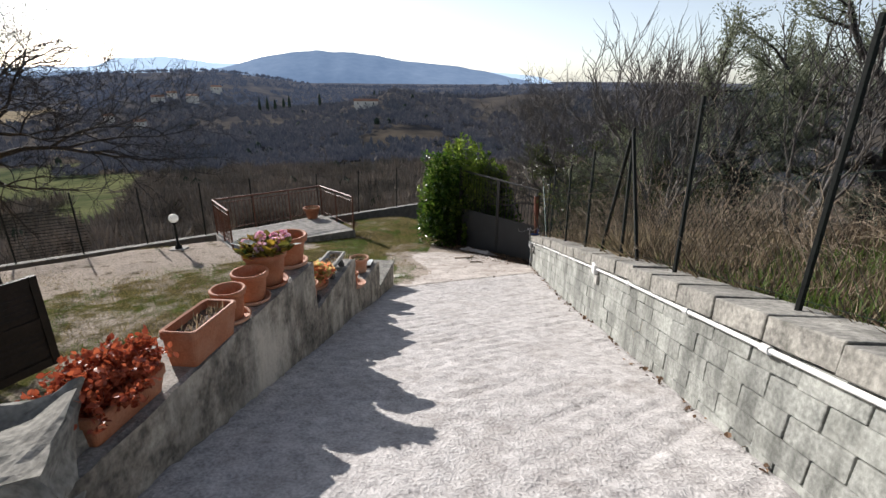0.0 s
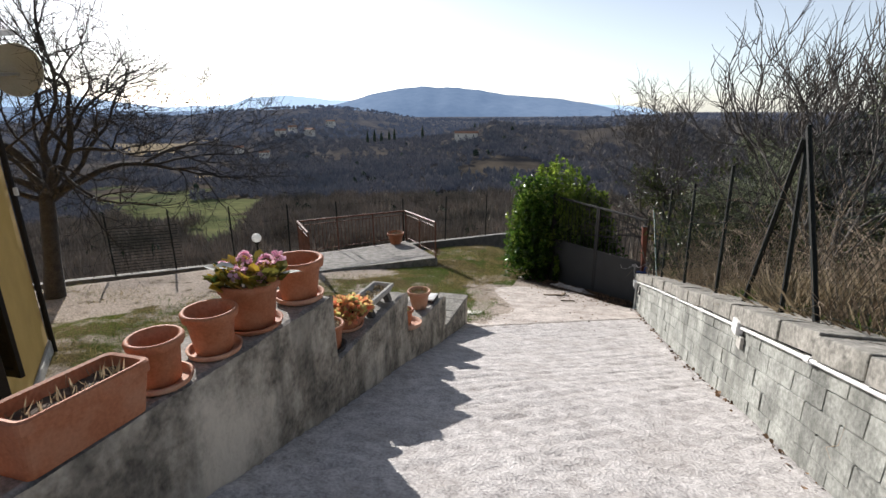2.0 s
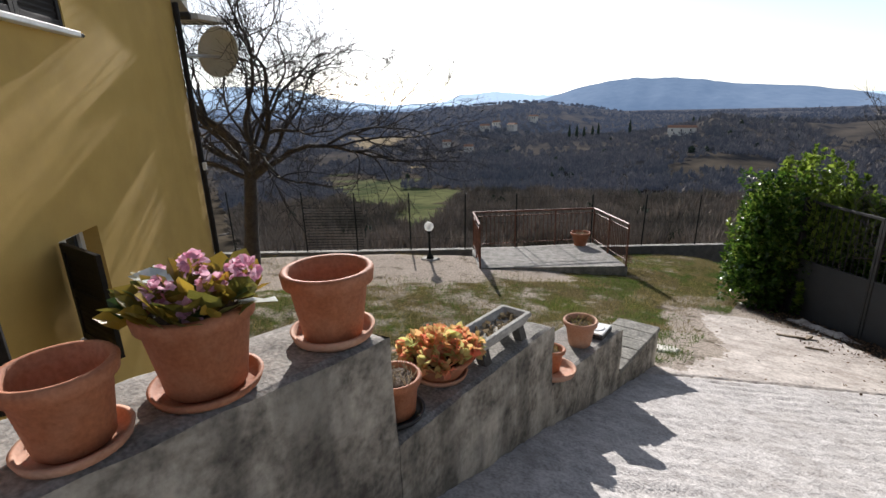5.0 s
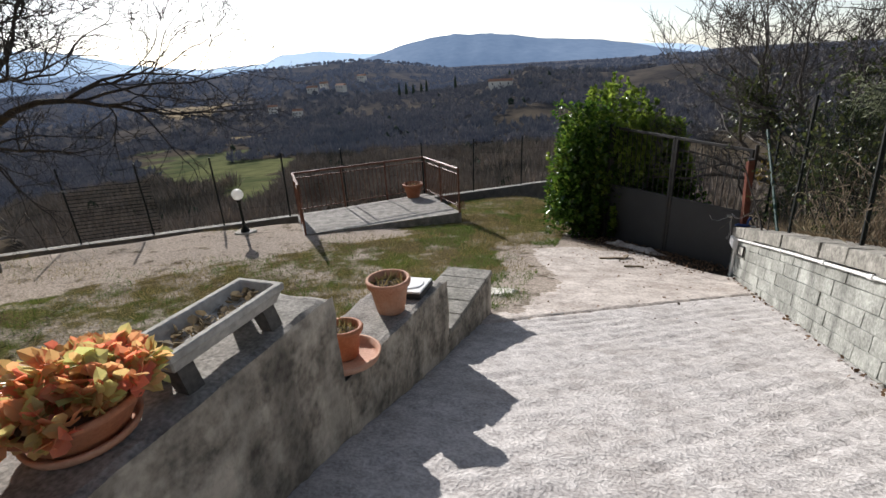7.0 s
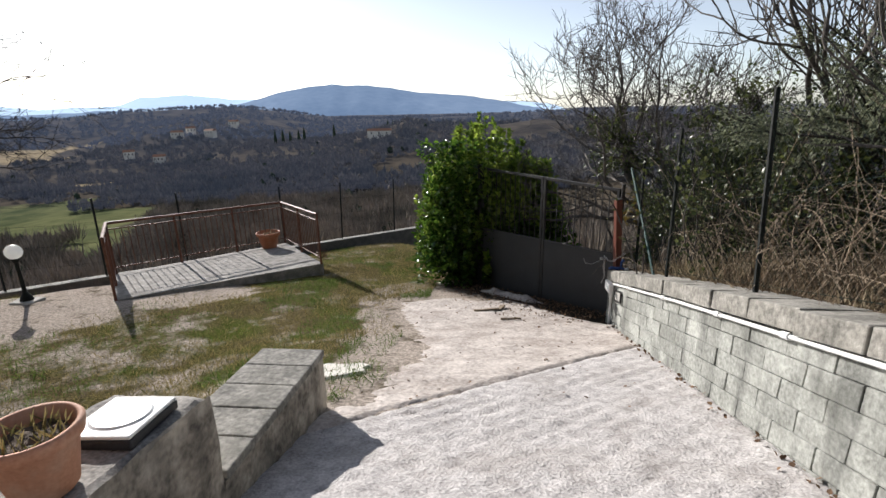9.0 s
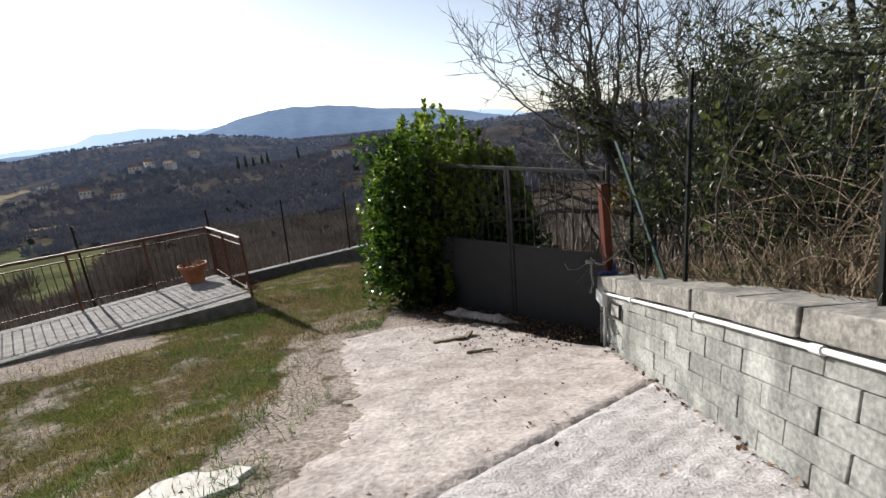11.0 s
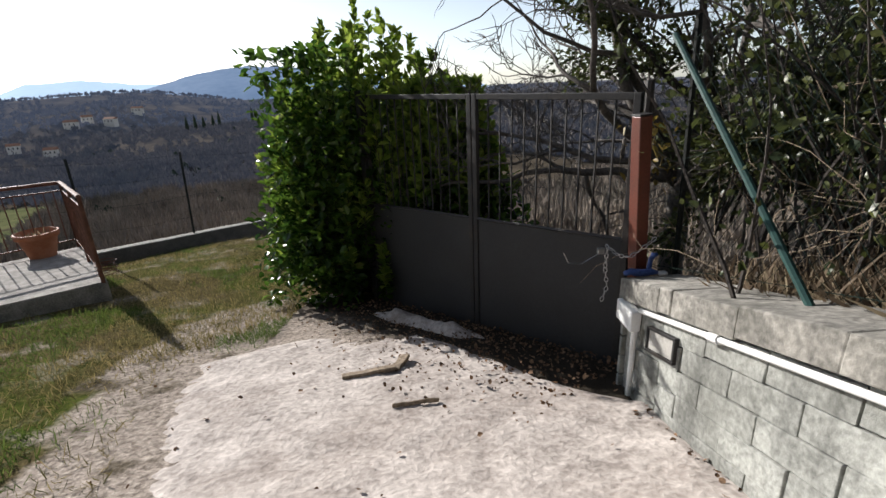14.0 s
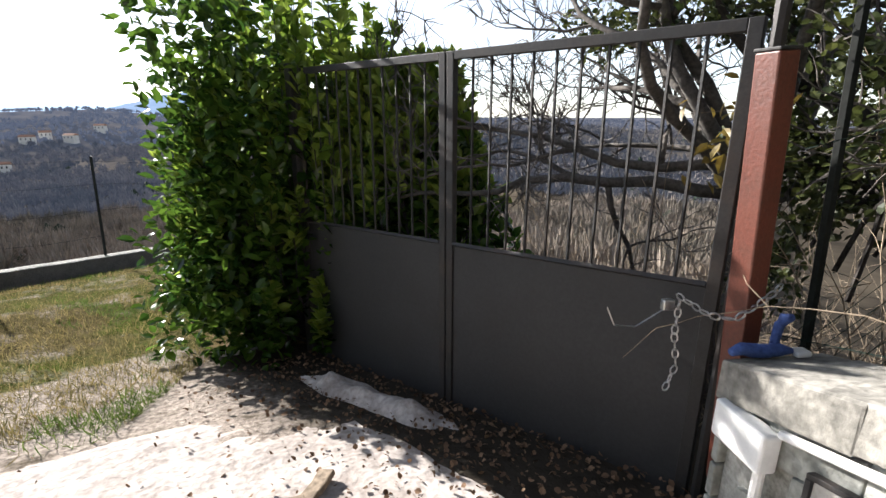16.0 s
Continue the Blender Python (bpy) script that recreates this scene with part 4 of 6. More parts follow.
def trough(name, label, x, y, m_size, mat, tilt=0.0):
    """A long planter with sloping sides, a lip and soil."""
    wide, long_, high = m_size
    ob = thing(name, label, "planter", pose(x, y, top_of(y) + 0.003, tilt, 0, 0))
    bm = bmesh.new()

    def loop(w, l, z, r):
        pts = []
        for cx, cy, a0 in ((w - r, l - r, 0), (-w + r, l - r, 90), (-w + r, -l + r, 180), (w - r, -l + r, 270)):
            for k in range(5):
                a = radians(a0 + k * 22.5)
                pts.append(bm.verts.new((cx + r * math.cos(a), cy + r * math.sin(a), z)))
        return pts
    w, l = wide / 2, long_ / 2
    loops = [loop(w * 0.72, l * 0.90, 0.0, 0.02), loop(w * 0.92, l * 0.965, high - 0.05, 0.03), loop(w, l, high - 0.045, 0.035), loop(w, l, high - 0.006, 0.035), loop(w - 0.008, l - 0.008, high, 0.03), loop(w - 0.022, l - 0.022, high - 0.004, 0.025), loop(w * 0.72, l * 0.90, high * 0.72, 0.02)]
    bm.faces.new(list(reversed(loops[0])))
    for a, b in zip(loops, loops[1:]):
        for i in range(20):
            j = (i + 1) % 20
            bm.faces.new((a[i], a[j], b[j], b[i]))
    part("body", bm, mat, ob, smooth=False)
    bm = bmesh.new()
    bmesh.ops.create_grid(bm, x_segments=8, y_segments=24, size=1.0, matrix=Matrix.Diagonal((w * 0.80, l * 0.93, 1, 1)))
    for v in bm.verts:
        v.co.z = high * 0.76 + 0.014 * noise.noise(v.co * 22)
    part("soil", bm, soil, ob, "dry dark soil", smooth=True)
    return ob


trough_1 = trough("planter", "long terracotta planter of dry soil and a few weeds", -0.705, 1.265, (0.205, 0.46, 0.205), terracotta, -4)
rows = [((rng_p.uniform(-0.06, 0.06), rng_p.uniform(-0.2, 0.2), 0.14), rnd_way(rng_p, 1.4), rng_p.uniform(0.04, 0.09), 1.0, rng_p.uniform(-1, 1)) for _ in range(90)]
scatter("weed_growth", rows, straw, trough_1, "sparse dry weeds", BLADE, BLADE_FACES)
trough_2 = trough("planter", "terracotta planter overflowing with small red leaves", -0.75, 0.64, (0.205, 0.46, 0.14), terracotta, -4)
bush_v, bush_f, reds = [], [], []
for _ in range(170):
    p = Vector((rng_p.uniform(-0.07, 0.07), rng_p.uniform(-0.20, 0.20), 0.10))
    d = Vector((rng_p.uniform(-1.5, 0.7), rng_p.uniform(-0.9, 0.9), rng_p.uniform(0.2, 1.2))).normalized()
    pts = [p]
    for k in range(4):
        d = (d + rnd_way(rng_p) * 0.35).normalized()
        pts.append(pts[-1] + d * rng_p.uniform(0.03, 0.06))
    tube_into(bush_v, bush_f, pts, [0.0022, 0.0018, 0.0015, 0.001, 0.0007], 3)
    for q in pts[1:]:
        for _ in range(7):
            reds.append((tuple(q + rnd_way(rng_p) * 0.016), rnd_way(rng_p, 0.4), rng_p.uniform(0.018, 0.036), 1.25, rng_p.uniform(-1.5, 1.5)))
mesh_part("stalk", bush_v, bush_f, bark, trough_2, "thin woody stems")
scatter("leaves", reds, red_leaf, trough_2, "small red and orange leaves")

# rough stone at the head of the parapet
bm = bmesh.new()
bmesh.ops.create_icosphere(bm, subdivisions=4, radius=0.5)
for v in bm.verts:
    c = v.co.copy()
    p = Vector([math.copysign(min(abs(q) * 2.1, 0.5) ** 0.7, q) for q in c])
    v.co = Vector((p.x * 0.30, p.y * 0.32, p.z * 0.25)) * (1 + 0.42 * noise.noise(c * 3.6) + 0.16 * noise.noise(c * 9) + 0.03 * noise.noise(c * 24))
block_stone = part("stone_block", bm, cap_stone)
block_stone.matrix_world = pose(-0.79, 0.19, top_of(0.19) + 0.075, 6, -4, 25)
tagged(block_stone, "rough grey limestone block on the parapet", "stone")


def stone_planter():
    """A cement trough standing on two splayed feet."""
    y0 = 3.855
    ob = thing("stone_planter", "grey cement trough planter on two feet, holding dry leaves", "planter", pose(-0.77, y0, top_of(y0) + 0.002, -1.7, 0, 0))
    bm = bmesh.new()
    w, l, h0, h1, t = 0.094, 0.25, 0.080, 0.155, 0.018
    def ring(a, b, z):
        return [bm.verts.new(p) for p in ((a, b, z), (-a, b, z), (-a, -b, z), (a, -b, z))]
    loops = [ring(w * 0.8, l * 0.93, h0), ring(w, l, h1 - 0.03), ring(w + 0.008, l + 0.008, h1 - 0.028), ring(w + 0.008, l + 0.008, h1), ring(w - t, l - t, h1), ring(w * 0.8 - t, l * 0.93 - t, h0 + 0.03)]
    bm.faces.new(list(reversed(loops[0])))
    for a, b in zip(loops, loops[1:]):
        for i in range(4):
            bm.faces.new((a[i], a[(i + 1) % 4], b[(i + 1) % 4], b[i]))
    bm.faces.new(loops[-1])
    bmesh.ops.bevel(bm, geom=list(bm.edges), offset=0.004, segments=1, affect="EDGES")
    part("body", bm, stone_grey, ob)
    for y in (-0.19, 0.19):
        bm = bmesh.new()
        prof = [(-0.095, 0.0), (-0.045, 0.0), (-0.025, 0.045), (0.025, 0.045), (0.045, 0.0), (0.095, 0.0), (0.07, 0.0785), (-0.07, 0.0785)]
        a = [bm.verts.new((p[0], y - 0.03, p[1])) for p in prof]
        b = [bm.verts.new((p[0], y + 0.03, p[1])) for p in prof]
        bm.faces.new(list(reversed(a)))
        bm.faces.new(b)
        for i in range(8):
            bm.faces.new((a[i], a[(i + 1) % 8], b[(i + 1) % 8], b[i]))
        bmesh.ops.recalc_face_normals(bm, faces=bm.faces)
        part("foot", bm, dark_cement, ob, "dark splayed cement foot")
    dry = [((rng_p.uniform(-0.055, 0.055), rng_p.uniform(-0.22, 0.22), 0.114 + rng_p.uniform(0, 0.012)), rnd_way(rng_p, 0.1), rng_p.uniform(0.02, 0.045), 1.4, rng_p.uniform(-0.5, 0.5)) for _ in range(130)]
    scatter("dry_leaves", dry, straw, ob, "dry leaf litter")


stone_planter()

tray = thing("solar_lamp", "flat square white lamp with a black base lying on the parapet", "lamp", pose(-0.79, 5.47, top_of(5.47) + 0.003, -6, 0, 4))
part("base", boxed(-0.125, 0.125, -0.145, 0.145, 0, 0.035, 0.006), plastic_black, tray, "black plastic base")
part("cover", boxed(-0.122, 0.122, -0.142, 0.142, 0.036, 0.05, 0.006), white_paint, tray, "white square cover")
part("disc", lathe([(0.001, 0.058), (0.095, 0.057), (0.105, 0.050)], 32), pvc, tray, "round white disc")

# ---- garden lamp ----
lamp = thing("garden_lamp", "black garden lamp post with a white globe on a pale footing", "lamp", pose(-7.28, 11.05, land_z(-7.28, 11.05) - 0.01))
part("footing", boxed(-0.2, 0.2, -0.16, 0.16, -0.04, 0.05, 0.02), stone_grey, lamp, "pale stone footing")
part("base", lathe([(0.001, 0.05), (0.10, 0.05), (0.085, 0.10), (0.05, 0.16), (0.032, 0.20)], 20), post_iron, lamp, smooth=True)
part("post", lathe([(0.032, 0.20), (0.026, 0.70), (0.030, 0.72), (0.055, 0.76), (0.06, 0.80), (0.001, 0.80)], 20), post_iron, lamp, smooth=True)
bm = bmesh.new()
bmesh.ops.create_uvsphere(bm, u_segments=28, v_segments=18, radius=0.125)
globe = part("globe", bm, globe_glass, lamp, "white opal glass globe", smooth=True)
globe.location.z = 0.905

# ---- the railed platform ----
P_FL, P_FR, P_BR, P_BL = Vector((-5.87, 11.24, -2.46)), Vector((-3.02, 13.83, -2.62)), Vector((-4.78, 16.04, -2.80)), Vector((-7.28, 13.0, -2.63))
platform = thing("platform", "concrete platform with a brown iron railing at the garden's edge", "platform")
bm = bmesh.new()
tv = [bm.verts.new(p) for p in (P_FL, P_FR, P_BR, P_BL)]
bv = [bm.verts.new(p - Vector((0, 0, 0.32))) for p in (P_FL, P_FR, P_BR, P_BL)]
bm.faces.new(tv)
bm.faces.new(list(reversed(bv)))
for i in range(4):
    bm.faces.new((tv[i], bv[i], bv[(i + 1) % 4], tv[(i + 1) % 4]))
bmesh.ops.recalc_face_normals(bm, faces=bm.faces)
bmesh.ops.bevel(bm, geom=list(bm.edges), offset=0.015, segments=2, affect="EDGES")
part("slab", bm, wall_top, platform, "worn concrete slab")


def rail_run(a, b, posts, high=1.10):
    """A stretch of railing: posts, two top rails, a bottom rail and square balusters."""
    d = b - a
    up = Vector((0, 0, 1))
    for i in range(posts + 1):
        p = a + d * i / posts
        rod("post", p - up * 0.1, p + up * high, 0.026, brown_rail, platform, sides=6)
    rod("handrail", a + up * high, b + up * high, 0.030, brown_rail, platform, "worn brown handrail", sides=6)
    rod("rail", a + up * (high - 0.13), b + up * (high - 0.13), 0.013, brown_rail, platform, sides=6)
    rod("rail", a + up * 0.14, b + up * 0.14, 0.013, brown_rail, platform, sides=6)
    n = int(d.length / 0.125)
    for i in range(1, n):
        p = a + d * i / n
        rod("baluster", p + up * 0.13, p + up * (high - 0.13), 0.0085, brown_rail, platform, sides=4)


inset = 0.05
C0 = (P_FL + P_FR + P_BR + P_BL) / 4
q_fl, q_fr, q_br, q_bl = [p + (C0 - p).normalized() * inset for p in (P_FL, P_FR, P_BR, P_BL)]
rail_run(q_bl, q_br, 3)
rail_run(q_br, q_fr, 2)
rail_run(q_fl, q_bl, 2)
pot_pl = thing("flowerpot", "orange terracotta pot of dry soil on the platform", "flowerpot", pose(-4.98, 15.45, -2.755, 0, 0, 20) @ Matrix.Scale(1.18, 4))
part("body", lathe([(0.001, 0), (0.15, 0), (0.15, 0.01), (0.215, 0.27), (0.245, 0.275), (0.25, 0.34), (0.235, 0.345), (0.21, 0.28), (0.20, 0.27), (0.001, 0.27)], 28), terracotta, pot_pl, smooth=True)
weeds(pot_pl, -4.98, 15.45, -2.755 + 0.27, 0.16, 60, straw, 0.13)
coil_v, coil_f = [], []
pts = []
for i in range(90):
    a = i * 0.42
    pts.append(P_FR + Vector((-0.08 + 0.11 * math.cos(a) + 0.02 * math.sin(i), 0.16 + 0.13 * math.sin(a), 0.035 + 0.0022 * i)))
tube_into(coil_v, coil_f, pts, [0.006] * len(pts), 4)
tagged(mesh_part("wire_coil", coil_v, coil_f, brown_rail), "coil of rusty wire beside the railing", "wire")

# ---- wire fence on the kerb ----
kerb_fence = thing("wire_fence", "thin dark iron posts with wires along the kerb", "fence")
POST_S = [-14.6, -12.9, -10.95, -9.5, -7.9, -6.2, -4.5, -1.9, 0.0, 2.1, 4.3]
for s in POST_S:
    p = kerb_at(s)
    lean = Vector((random.uniform(-0.06, 0.06), random.uniform(-0.06, 0.06), 0))
    base = Vector((p.x, p.y, kerb_z(s)))
    rod("post", base - Vector((0, 0, 0.2)), base + Vector((0, 0, 1.75)) + lean, 0.022, post_iron, kerb_fence, sides=4)
lines = []
for h in (0.35, 0.8, 1.25, 1.65):
    pts = []
    for s in np.arange(-14.6, 4.31, 0.6):
        p = kerb_at(float(s), 0.02)
        pts.append((p.x, p.y, kerb_z(float(s)) + h + 0.03 * math.sin(s * 2.3 + h)))
    lines.append(pts)
wires("wire", lines, 0.0028, post_iron, kerb_fence)
for i in range(15):
    h = 0.10 + i * 0.085
    a, b = kerb_at(-10.95, 0.02), kerb_at(-9.3, 0.02)
    rod("slat", (a.x, a.y, kerb_z(-10.95) + h), (b.x, b.y, kerb_z(-9.3) + h + random.uniform(-0.02, 0.02)), 0.008, post_iron, kerb_fence, sides=4)

# ---- chain-link fence on the right wall ----
FX = 2.50
chain_fence = thing("chain_link_fence", "dark green chain-link fence on iron posts above the block wall", "fence")
FENCE = ((-3.1, 0.0), (-1.6, 0.05), (-0.1, 0.02), (1.40, 0.02), (2.90, 0.09), (4.33, 0.20), (6.02, 0.14), (7.52, 0.2), (9.22, 0.08), (10.82, 0.11))
for y, lean in FENCE:
    z = cap_z(y)
    px = FX + (0.17 if y > 10.5 else 0.0)
    post = wires("post", [[(px, y, z - 0.12), (px + 0.01, y + lean, z + 1.42 + (0.15 if y > 9 else 0))]], 0.019, post_iron, chain_fence, sides=6)
wires("brace", [[(FX - 0.02, 5.10, cap_z(5.1) - 0.02), (FX - 0.02, 4.50, 1.60)]], 0.020, post_iron, chain_fence, sides=6)
wires("brace", [[(FX - 0.02, 3.75, cap_z(3.75) - 0.02), (FX - 0.02, 4.46, 1.68)]], 0.020, post_iron, chain_fence, sides=6)
wires("brace", [[(FX - 0.03, 9.50, cap_z(9.5) - 0.02), (FX - 0.02, 10.80, -0.18)]], 0.018, green_iron, chain_fence, "green painted brace", sides=8)
lines = []
for k in range(3):
    h = (0.06, 0.72, 1.36)[k]
    lines.append([(FX, y, cap_z(y) + h) for y, _ in FENCE])
wires("strand", lines, 0.002, wire_green, chain_fence)
net = []
GAP, TALL = 0.066, 1.34
y = 0.9
while y < 10.8:
    for sgn in (1, -1):
        a = y if sgn == 1 else y + TALL * 0.9
        b = y + TALL * 0.9 if sgn == 1 else y
        if max(a, b) < 10.8:
            net.append([(FX + 0.012 * sgn * 0.2, a, cap_z(a) + 0.04), (FX + 0.012 * sgn * 0.2, b, cap_z(b) + 0.04 + TALL)])
    y += GAP
wires("mesh", net, 0.0012, wire_green, chain_fence, "fine green chain-link mesh")

# ---- conduit along the right wall ----
conduit = thing("conduit", "white plastic conduit pipe clipped under the wall's cap", "pipe")
PIPE_X = 2.272
ys_p = [-4.2 + 0.5 * i for i in range(30)] + [10.45]
wires("pipe", [[(PIPE_X, y, cap_z(y) - 0.185) for y in ys_p]], 0.0145, pvc, conduit, sides=10)
for y in (-0.9, 0.15, 1.22, 2.1, 3.3, 5.6, 6.75, 7.55, 8.62, 9.75):
    wires("coupling", [[(PIPE_X, y - 0.035, cap_z(y - 0.035) - 0.185), (PIPE_X, y + 0.035, cap_z(y + 0.035) - 0.185)]], 0.023, pvc, conduit, sides=10)
part("junction_box", boxed(2.235, 2.292, 4.42, 4.54, cap_z(4.48) - 0.24, cap_z(4.48) - 0.12, 0.008), pvc, conduit, "white junction box")
part("switch_box", boxed(2.262, 2.292, 4.36, 4.46, cap_z(4.41) - 0.36, cap_z(4.41) - 0.25, 0.006), stone_grey, conduit, "small grey box")
part("end_box", boxed(2.225, 2.292, 10.46, 10.68, cap_z(10.57) - 0.30, cap_z(10.57) - 0.165, 0.010), pvc, conduit, "white end box")
wires("drop_pipe", [[(PIPE_X, 10.50, cap_z(10.5) - 0.29), (PIPE_X, 10.50, ramp_z(10.5) - 0.02)]], 0.018, white_paint, conduit, sides=10)
meter = thing("meter_hatch", "small framed hatch with a pale plate set in the block wall", "hatch", pose(2.292, 10.20, cap_z(10.2) - 0.345))
bm = bmesh.new()
for a, b, c, d in ((-0.15, 0.15, 0.062, 0.08), (-0.15, 0.15, -0.08, -0.062), (-0.15, -0.132, -0.061, 0.061), (0.132, 0.15, -0.061, 0.061)):
    box(bm, -0.022, 0.004, a, b, c, d, 0.002)
for v in bm.verts:
    v.co.z += -0.28 * v.co.y
part("frame", bm, dark_iron, meter, "dark metal frame")
bm = boxed(-0.012, 0.003, -0.131, 0.131, -0.06, 0.06)
for v in bm.verts:
    v.co.z += -0.28 * v.co.y
part("plate", bm, stone_grey, meter, "pale blank plate")

# ---- gate ----
G0, G1 = Vector((2.46, 10.925)), Vector((0.44, 13.42))
GATE_M = pose(G0.x, G0.y, 0, 0, 0, math.degrees(math.atan2((G1 - G0).y, (G1 - G0).x)))
GL = (G1 - G0).length
gate = thing("metal_gate", "dark double-leaf iron gate with sheet panels and bars, closed", "gate", GATE_M)
TOP_Z = -0.49


def plate_z(u):
    return -1.443 - 0.075 * u


def gate_leaf(u0, u1, bars):
    leaf = part("gate_frame", boxed(u0, u0 + 0.05, -0.02, 0.02, -2.50 - 0.17 * u0, TOP_Z, 0.004), dark_iron, gate)
    part("stile", boxed(u1 - 0.05, u1, -0.02, 0.02, -2.50 - 0.17 * u1, TOP_Z, 0.004), dark_iron, leaf)
    part("top_rail", boxed(u0 + 0.051, u1 - 0.051, -0.019, 0.019, TOP_Z - 0.045, TOP_Z, 0.004), dark_iron, leaf)
    bm = bmesh.new()
    a, b = u0 + 0.051, u1 - 0.051
    v = [bm.verts.new(p) for y in (-0.006, 0.006) for p in ((a, y, -2.46 - 0.17 * a), (b, y, -2.46 - 0.17 * b), (b, y, plate_z(b)), (a, y, plate_z(a)))]
    for f in ((0, 1, 2, 3), (7, 6, 5, 4), (4, 5, 1, 0), (5, 6, 2, 1), (6, 7, 3, 2), (7, 4, 0, 3)):
        bm.faces.new([v[i] for i in f])
    bmesh.ops.recalc_face_normals(bm, faces=bm.faces)
    part("sheet", bm, gate_sheet, leaf, "flat charcoal sheet panel")
    wires("mid_rail", [[(a, 0.012, plate_z(a)), (b, 0.012, plate_z(b))]], 0.014, dark_iron, leaf, sides=4)
    for i in range(1, bars):
        u = a + (b - a) * i / bars
        wires("bar", [[(u, 0, plate_z(u)), (u, 0, TOP_Z - 0.045)]], 0.0075, dark_iron, leaf, sides=4)
    return leaf


MID = 1.556
gate_leaf(0.075, MID - 0.006, 11)
gate_leaf(MID + 0.006, GL, 12)
pier = thing("gate_post", "rust-red painted square iron gate post on the wall's end", "gate post", pose(2.418, 10.845, cap_z(10.7) - 0.04, 0, -4.0, 12))
part("post", boxed(-0.043, 0.043, -0.043, 0.043, -0.6, 1.03, 0.006), rust_paint, pier, "rust-red square tube")
part("top_plate", boxed(-0.047, 0.047, -0.047, 0.047, 1.031, 1.042, 0.003), dark_iron, pier)
rod("hinge_post", GATE_M @ Vector((0.035, 0, -2.6)), GATE_M @ Vector((0.035, 0, -0.42)), 0.026, dark_iron, None)
tagged(bpy.data.objects["hinge_post"], "dark round iron hinge post of the gate", "gate post")
far_post = thing("gate_post", "dark iron gate post inside the laurel", "gate post", GATE_M)
part("post", boxed(GL + 0.008, GL + 0.09, -0.04, 0.04, -3.3, -0.45, 0.005), dark_iron, far_post)


def chain(points, parent, link=0.034):
    """Links along a slack line, turned alternately."""
    run = [Vector(p) for p in points]
    out = []
    for a, b in zip(run, run[1:]):
        n = max(1, int((b - a).length / link))
        for i in range(n):
            out.append((a + (b - a) * (i + 0.5) / n, (b - a).normalized()))
    for i, (c, d) in enumerate(out):
        u = d.cross(Vector((0, 0, 1))).normalized()
        w = d.cross(u)
        side = u if i % 2 else w
        v, f = [], []
        ring = [c + d * 0.021 * math.cos(t) + side * 0.012 * math.sin(t) for t in [k * math.pi / 4 for k in range(9)]]
        tube_into(v, f, ring, [0.0036] * 9, 4)
        mesh_part("link", v, f, steel, parent)


chain_ob = thing("chain", "galvanised chain with a padlock round the gate post", "chain")
chain([(2.27, 11.04, -1.50), (2.30, 10.88, -1.52), (2.335, 10.79, -1.50), (2.44, 10.785, -1.42), (2.50, 10.80, -1.38)], chain_ob)
chain([(2.28, 11.03, -1.52), (2.27, 11.02, -1.66), (2.29, 11.01, -1.80), (2.26, 11.02, -1.92)], chain_ob)
part("padlock", boxed(2.215, 2.265, 11.03, 11.06, -1.565, -1.52, 0.006), steel, chain_ob, "small steel padlock")
wires("loose_wire", [[(2.24, 11.04, -1.55), (2.10, 11.02, -1.62), (2.0, 11.0, -1.60), (1.96, 10.99, -1.52)]], 0.003, steel, chain_ob, "curled end of wire", sides=4)

rag = thing("cloth", "blue rolled cloth lying on the wall's end beside the gate post", "cloth")
v, f = [], []
zc = cap_z(10.66)
pts = [Vector((2.265 + 0.042 * i, 10.695 + 0.012 * math.sin(i), zc + 0.020 + 0.006 * math.sin(i * 1.9))) for i in range(6)]
tube_into(v, f, pts, [0.014, 0.022, 0.025, 0.024, 0.022, 0.010], 10)
mesh_part("roll", v, f, blue_cloth, rag, "blue rolled cloth", smooth=True)
v, f = [], []
pts = [Vector((2.425, 10.705, zc + 0.02)), Vector((2.43, 10.71, zc + 0.06)), Vector((2.435, 10.71, zc + 0.105)), Vector((2.445, 10.705, zc + 0.13)), Vector((2.47, 10.70, zc + 0.135))]
tube_into(v, f, pts, [0.016, 0.015, 0.017, 0.020, 0.012], 10)
mesh_part("knot", v, f, blue_cloth, rag, "knotted upright end", smooth=True)
part("tag", boxed(2.475, 2.53, 10.655, 10.70, zc + 0.004, zc + 0.026, 0.008), white_paint, rag, "crumpled white end")

# ---- flat stones, debris, leaves on the ground ----
def flat_stone(name, x, y, sx, sy, h, yaw, mat, label, seed):
    bm = bmesh.new()
    bmesh.ops.create_cone(bm, cap_ends=True, segments=14, radius1=1.0, radius2=0.93, depth=1.0)
    for q in bm.verts:
        n = 1 + 0.45 * noise.noise((q.co.x * 1.6, q.co.y * 1.6, seed)) + 0.18 * noise.noise((q.co.x * 4, q.co.y * 4, seed))
        q.co = Vector((q.co.x * sx * n, q.co.y * sy * n, (q.co.z + 0.5) * h))
    ob = part(name, bm, mat)
    slope = math.degrees(math.atan2(ramp_z(y + 0.3) - ramp_z(y - 0.3), 0.6))
    ob.matrix_world = pose(x, y, ramp_z(y) - 0.01, slope, 0, 0) @ pose(0, 0, 0, 0, 0, yaw)
    return tagged(ob, label, "stone")


